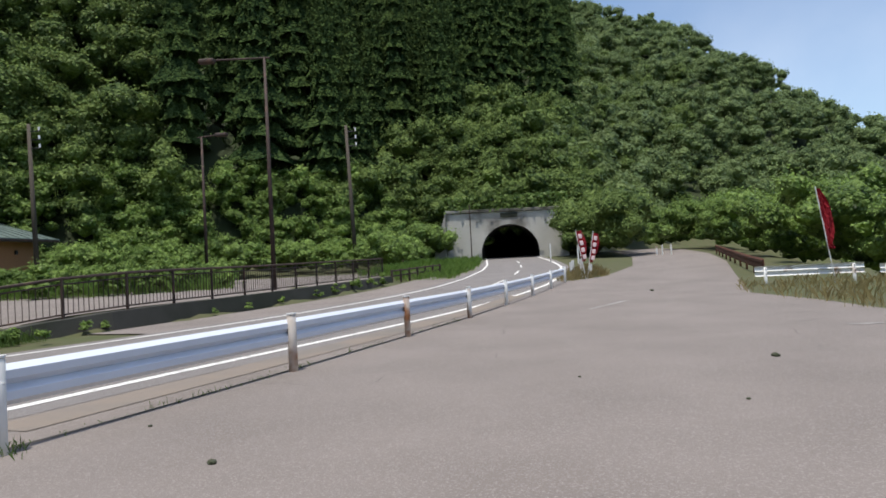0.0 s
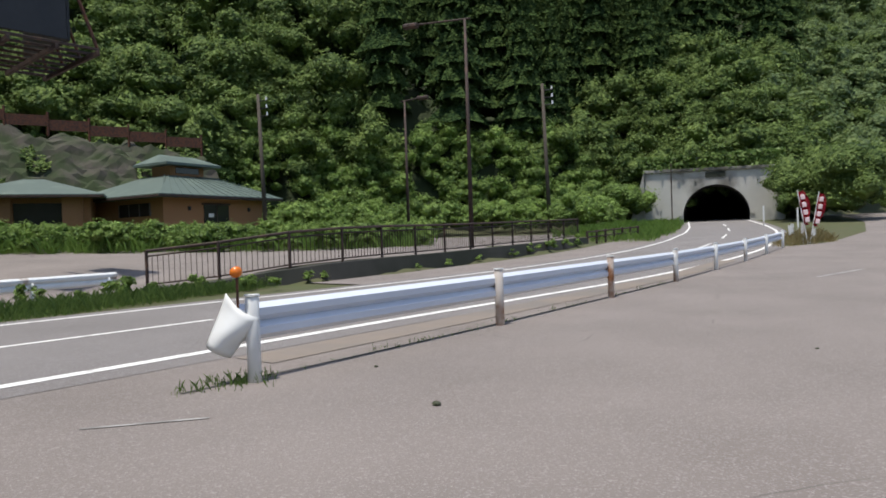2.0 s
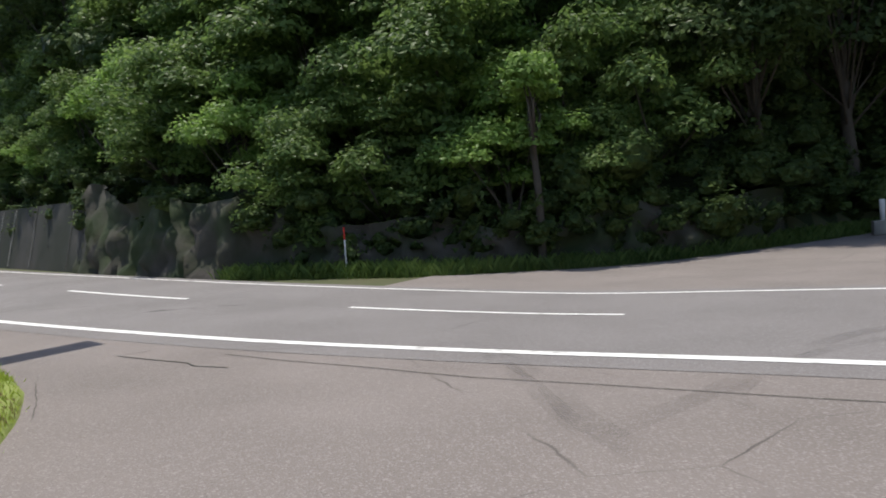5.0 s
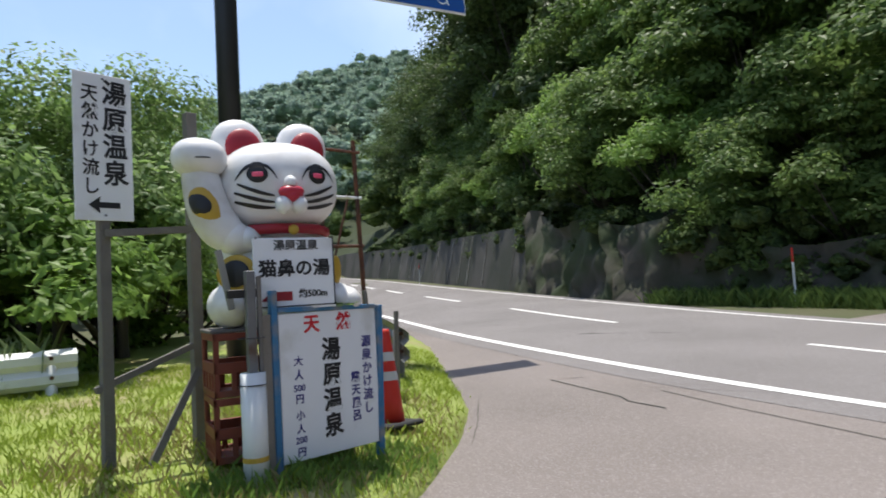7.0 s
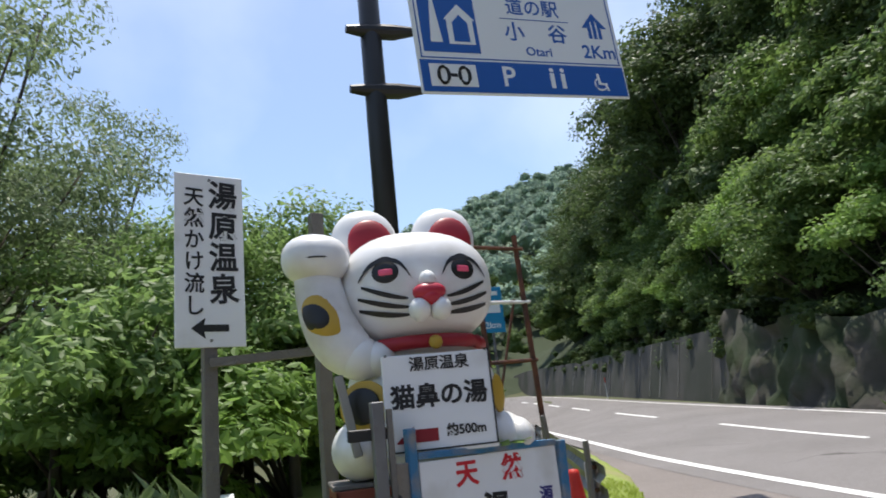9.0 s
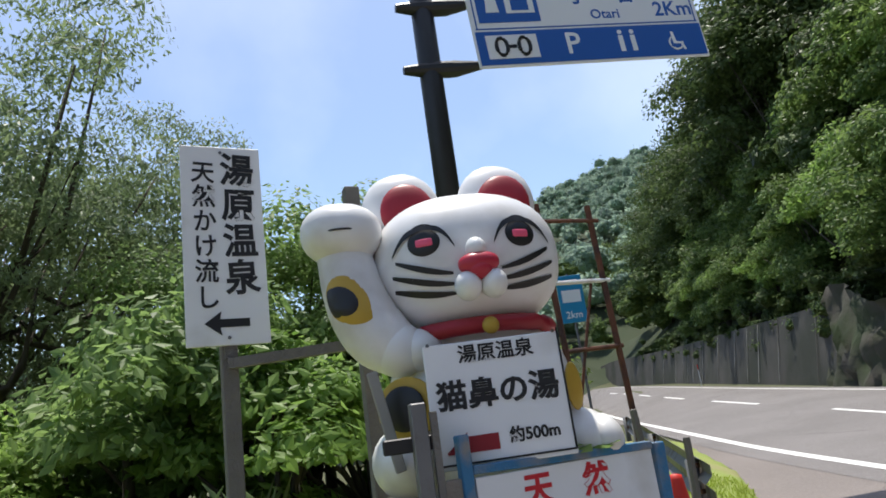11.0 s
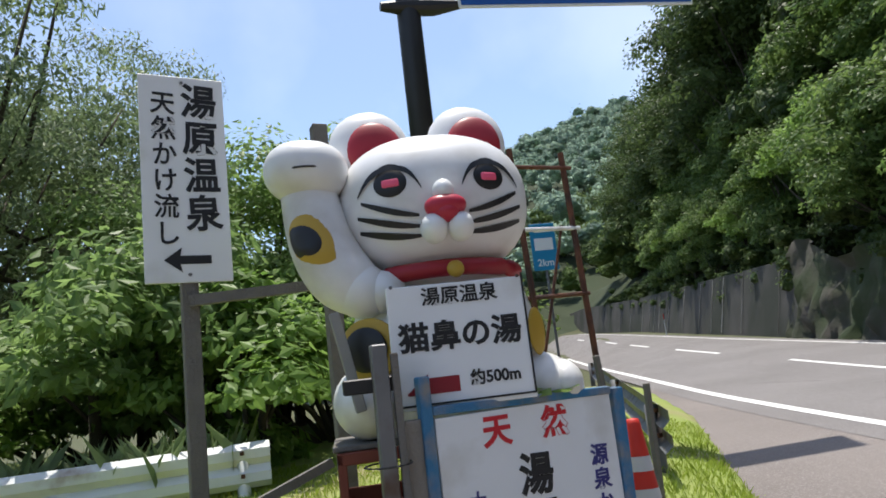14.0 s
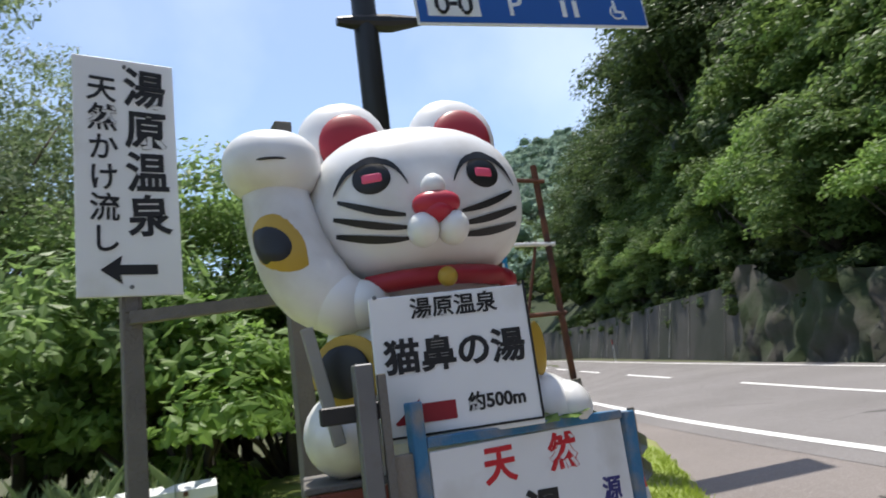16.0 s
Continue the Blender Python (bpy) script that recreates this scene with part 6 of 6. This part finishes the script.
for j in range(n):
    for i in range(n):
        sl.faces.new((g0[j][i], g0[j][i + 1], g0[j + 1][i + 1], g0[j + 1][i]))
tagged(mesh_object("slope_facing", sl, ROCK), "grey sprayed concrete slope above the hut", "slope", kind="structure")
rf = thing("slope_fence", "rusty brown rockfall fence above the hut", "fence")
for k in range(9):
    p = A[3].lerp(A[2], k / 8)
    part("post", box(0.15, 0.15, 2.0, p + Vector((0, 0, 0.9)), 0.01), RUST, rf)
    if k:
        part("panel", box((p - q0).length, 0.05, 0.9, (p + q0) / 2 + Vector((0, 0, 1.0)), 0.0, pose(0, 0, 0, 0, 0, math.degrees(math.atan2((p - q0).y, (p - q0).x)))), RUST, rf)
    q0 = p

ip = np.array([A[0].lerp(A[1], a).lerp(A[3].lerp(A[2], a), c) + Vector((0, 0, 0.4)) for a, c in rng.random((5200, 2)) if noise.noise((a * 6, c * 3, 5)) > 0.12 + 0.35 * math.sin(a * 3.1) - (0.5 if a < 0.3 else 0)])
tagged(raw_object("creepers", *leaves(ip, unit(len(ip)) * 0.6 + (0.4, -0.4, 0.7), 0.45, 0.3, 0.8), LEAF_FAR), "green creepers over the slope above the hut", "creepers", kind="stuff")

# ---- tunnel ----
TY, TZ, TC, TR = 75.0, 1.82, -0.6, 3.2
out = [(-7.6, TZ - 0.4), (-7.6, 7.25), (5.8, 7.05), (5.8, TZ - 0.4)]
arch = [(TC + TR, TZ - 0.4)] + [(TC + TR * math.cos(a), TZ + 0.75 + TR * 0.98 * math.sin(a)) for a in np.linspace(0, math.pi, 25)] + [(TC - TR, TZ - 0.4)]
portal = thing("tunnel_portal", "stained grey concrete tunnel portal with round arch", "tunnel")
part("portal_wall", plate(out[::1] + arch, TY, TY + 0.9), PORTAL, portal, "streaked grey concrete")
rim = [(TC + (TR + 0.45) * math.cos(a), TZ + 0.75 + (TR + 0.45) * math.sin(a)) for a in np.linspace(0, math.pi, 25)] + arch[1:-1][::-1]
part("arch_ring", plate(rim, TY - 0.12, TY + 0.02), PORTAL, portal, "raised concrete ring")
part("name_plate", box(1.9, 0.1, 0.5, (TC, TY - 0.06, 6.75), 0.02), DARK_CONCRETE, portal, "dark stone plate")
part("coping", box(13.6, 1.2, 0.3, (-0.9, TY + 0.4, 7.3), 0.03, pose(0, 0, 0, 0, 0.8, 0)), CONCRETE, portal)
part("wing_wall", plate([(-9.3, TZ - 0.5), (-7.6, 7.2), (-7.6, TZ - 0.5)], TY - 1.2, TY + 0.3), CONCRETE, portal, "sloping wing wall")
b = bmesh.new()
rows = [[b.verts.new((x, yy, z + 0.0)) for x, z in arch] for yy in (TY + 0.5, TY + 20, TY + 55)]
for r, s in zip(rows, rows[1:]):
    for j in range(len(arch) - 1):
        b.faces.new((r[j], r[j + 1], s[j + 1], s[j]))
b.faces.new(rows[-1])
part("tunnel_lining", b, TUNNEL_DARK, portal, "sooty dark lining", True)
tf = thing("portal_fence", "vine-covered wire fence on the portal", "fence")
for k in range(14):
    part("post", tube([(-7.4 + k, TY + 0.6, 7.3), (-7.4 + k, TY + 0.6, 8.7)], 0.04, 6), GREY_STEEL, tf)
for z in (7.8, 8.6):
    part("wire", tube([(-7.4, TY + 0.6, z), (5.6, TY + 0.6, z)], 0.025, 5), GREY_STEEL, tf)
vp = np.stack([rng.uniform(-8, 6, 2600), TY + 0.5 + rng.normal(0, 0.3, 2600), 7.2 + rng.random(2600) ** 1.3 * 1.8], -1)
tagged(raw_object("vines", *leaves(vp, unit(2600) + (0, -0.6, 0.5), 0.4, 0.3, 0.7), LEAF), "green vines hanging over the tunnel portal", "vines", kind="stuff")
for x, y, h in ((2.9, 58, 1.6), (-4.6, 70, 6.0), (4.4, 49, 1.5)):
    o = tagged(mesh_object("marker_post", tube([(x, y, gz(x, y) - 0.2), (x, y, gz(x, y) + h)], 0.06, 10), WHITE_PAINT if h < 3 else BROWN_STEEL), "slim roadside post near the tunnel", "post")


# ---- cloth banners ----
def banner(x, y, h, lean, w, label, pale, z0=None):
    z = gz(x, y) if z0 is None else z0
    t = thing("banner_flag", label, "banner", pose(x, y, z, 0, lean, 0))
    part("pole", tube([(0, 0, -0.2), (0, 0, h)], 0.022, 8), WHITE_PAINT, t)
    b = bmesh.new()
    g2 = []
    for k in range(13):
        f = k / 12
        ww = w * (0.35 + 0.65 * abs(math.sin(f * 3 + 0.4))) * (0.5 + 0.5 * f if not pale else 1)
        g2.append([b.verts.new((j / 4 * ww, 0.05 * math.sin(j * 2 + k), h - 0.08 - f * h * 0.62)) for j in range(5)])
    for r, s in zip(g2, g2[1:]):
        for j in range(4):
            b.faces.new((r[j], r[j + 1], s[j + 1], s[j]))
    bmesh.ops.solidify(b, geom=b.faces, thickness=0.006)
    c = part("cloth", b, BANNER_RED, t, "faded red cloth")
    if pale:
        for k in range(4):
            part("print", box(w * 0.45, 0.13, h * 0.09, (w * 0.4, 0, h * (0.86 - 0.14 * k)), 0.02), BANNER_PALE, c)
    return t


banner(3.4, 34.3, 2.5, -9, 0.4, "red and white cloth banner on a pole by the guardrail", True)
banner(3.5, 34.6, 2.4, 10, 0.38, "red and white cloth banner on a pole beside another", True)
banner(10.75, 24.2, 3.4, -8, 0.5, "furled red cloth banner on a pole before the bushes", False, 0.0)
for x, y, h in ((2.75, 35.2, 0.85), (2.95, 36.3, 0.9), (3.3, 35.4, 0.95), (3.75, 35.2, 0.7), (13.0, 62, 0.9), (13.6, 61.2, 0.9), (12.6, 62.5, 0.8)):
    o = tagged(mesh_object("marker_post", tube([(x, y, gz(x, y) - 0.2), (x, y, gz(x, y) + h)], 0.07, 10), WHITE_PAINT), "short white marker post by the side road", "post", "marker posts")

# ---- marks and litter on the lot ----
def ground_mark(pts, w, material, label, lift=0.006):
    vs = []
    for k, (x, y) in enumerate(pts):
        x0, y0 = pts[max(k - 1, 0)]
        x1, y1 = pts[min(k + 1, len(pts) - 1)]
        L = math.hypot(x1 - x0, y1 - y0)
        nx, ny = -(y1 - y0) / L * w / 2, (x1 - x0) / L * w / 2
        vs += [(x - nx, y - ny, gz(x - nx, y - ny) + lift), (x + nx, y + ny, gz(x + nx, y + ny) + lift)]
    i = np.arange(len(pts) - 1) * 2
    return tagged(raw_object("painted_mark", vs, np.stack([i, i + 1, i + 3, i + 2], -1), material), label, "road mark", kind="structure")


ground_mark([(5.3, 11.6), (6.6, 11.4)], 0.12, LINE_WORN, "worn white mark on the parking lot")
ground_mark([(1.8, 17.5), (3.1, 20.0)], 0.10, LINE_WORN, "worn white mark on the parking lot")
ground_mark([(-4.26, 3.18), (-3.58, 3.66)], 0.035, LINE_WORN, "worn white mark on the parking lot")
ground_mark([(-4.35, 4.2), (-3.75, 6.2), (-3.2, 8.3), (-2.3, 12.1), (-1.4, 16.0), (-0.5, 20.2)], 0.045, DARK_CONCRETE, "dark dirt-filled crack along the guardrail")
SILT = mat("brown_silt", (0.225, 0.185, 0.15), (0.195, 0.17, 0.15), 0.95, scale=1.6, stain=(0.17, 0.155, 0.14), amount=0.5, bump=0.3, fine=60)
ground_mark([(-4.72, 5.6), (-4.45, 6.6), (-3.85, 8.8), (-3.0, 12.0), (-2.1, 15.6), (-1.1, 19.6), (0.0, 25)], 0.62, SILT, "brown silt on the road shoulder", 0.0075)

for pts, w, lab in (([(-7.34, -5.31), (-7.05, -4.35), (-6.81, -3.34), (-6.48, -2.2), (-6.28, -1.15), (-5.93, 0.3), (-5.67, 1.67)], 0.014, "dark seam in the asphalt along the road"), ([(-7.5, -6.5), (-7.14, -6.66), (-6.95, -5.9), (-6.84, -5.4), (-6.7, -5.2), (-6.66, -4.75)], 0.022, "dark crack in the asphalt")):
    ground_mark(pts, w, DARK_CONCRETE, lab)


TYRE = mat("rubbed_tyre_black", (0.09, 0.082, 0.078), (0.11, 0.10, 0.095), 0.85, scale=3)
tn, tl = TYRE.node_tree.nodes, TYRE.node_tree.links
worn, fade = tn.new("ShaderNodeTexNoise"), tn.new("ShaderNodeMapRange")
worn.inputs["Scale"].default_value, worn.inputs["Detail"].default_value = 2.5, 8
fade.inputs["From Min"].default_value, fade.inputs["From Max"].default_value, fade.inputs["To Max"].default_value = 0.4, 0.8, 0.26
tl.new(worn.outputs["Fac"], fade.inputs["Value"])
tl.new(fade.outputs["Result"], tn["Principled BSDF"].inputs["Alpha"])


def bend(pts, n=18):
    """Points along a smooth line through pts."""
    k = np.linspace(0, 1, len(pts))
    q = np.linspace(0, 1, n)
    c = np.stack([np.interp(q, k, [p[j] for p in pts]) for j in (0, 1)], -1)
    for _ in range(3):
        c[1:-1] = (c[:-2] + 2 * c[1:-1] + c[2:]) / 4
    return [tuple(float(v) for v in p) for p in c]


for pts, w in (([(-5.0, -0.9), (-6.19, -0.23), (-6.87, 0.06), (-7.59, 0.43), (-8.61, 1.06), (-9.21, 1.9), (-9.3, 3.6)], 0.2), ([(-5.12, 1.34), (-6.14, 1.85), (-7.21, 2.23), (-7.84, 2.64), (-8.3, 3.6)], 0.16), ([(-4.6, -0.6), (-5.3, -1.1), (-5.96, -1.33), (-6.63, -1.66), (-8.2, -2.7)], 0.24), ([(-5.6, -0.1), (-5.92, -0.21), (-6.72, 0.06), (-7.52, 0.53), (-8.18, 1.21)], 0.14), ([(-5.0, -1.0), (-5.35, -1.19), (-5.92, -1.45), (-6.91, -1.96), (-7.75, -2.47)], 0.18)):
    ground_mark(bend(pts), w, TYRE, "faint dark tyre mark curving over the asphalt", 0.011)


def stone(x, y, r):
    b = bmesh.new()
    bmesh.ops.create_icosphere(b, subdivisions=2, radius=r)
    for v in b.verts:
        v.co *= 1 + 0.35 * noise.noise(v.co * (1.5 / r) + Vector((x, y, 0)))
        v.co.z *= 0.6
    o = mesh_object("stone", b, ROCK)
    o.matrix_basis = pose(x, y, gz(x, y) + r * 0.35)
    return tagged(o, "small loose stone lying on the asphalt", "stone", "loose stones")


for x, y, r in ((-2.17, 4.41, 0.035), (3.0, 8.4, 0.05), (-3.3, 5.6, 0.02), (1.9, 6.0, 0.02), (0.6, 7.4, 0.018), (4.6, 24, 0.07)):
    stone(x, y, r)
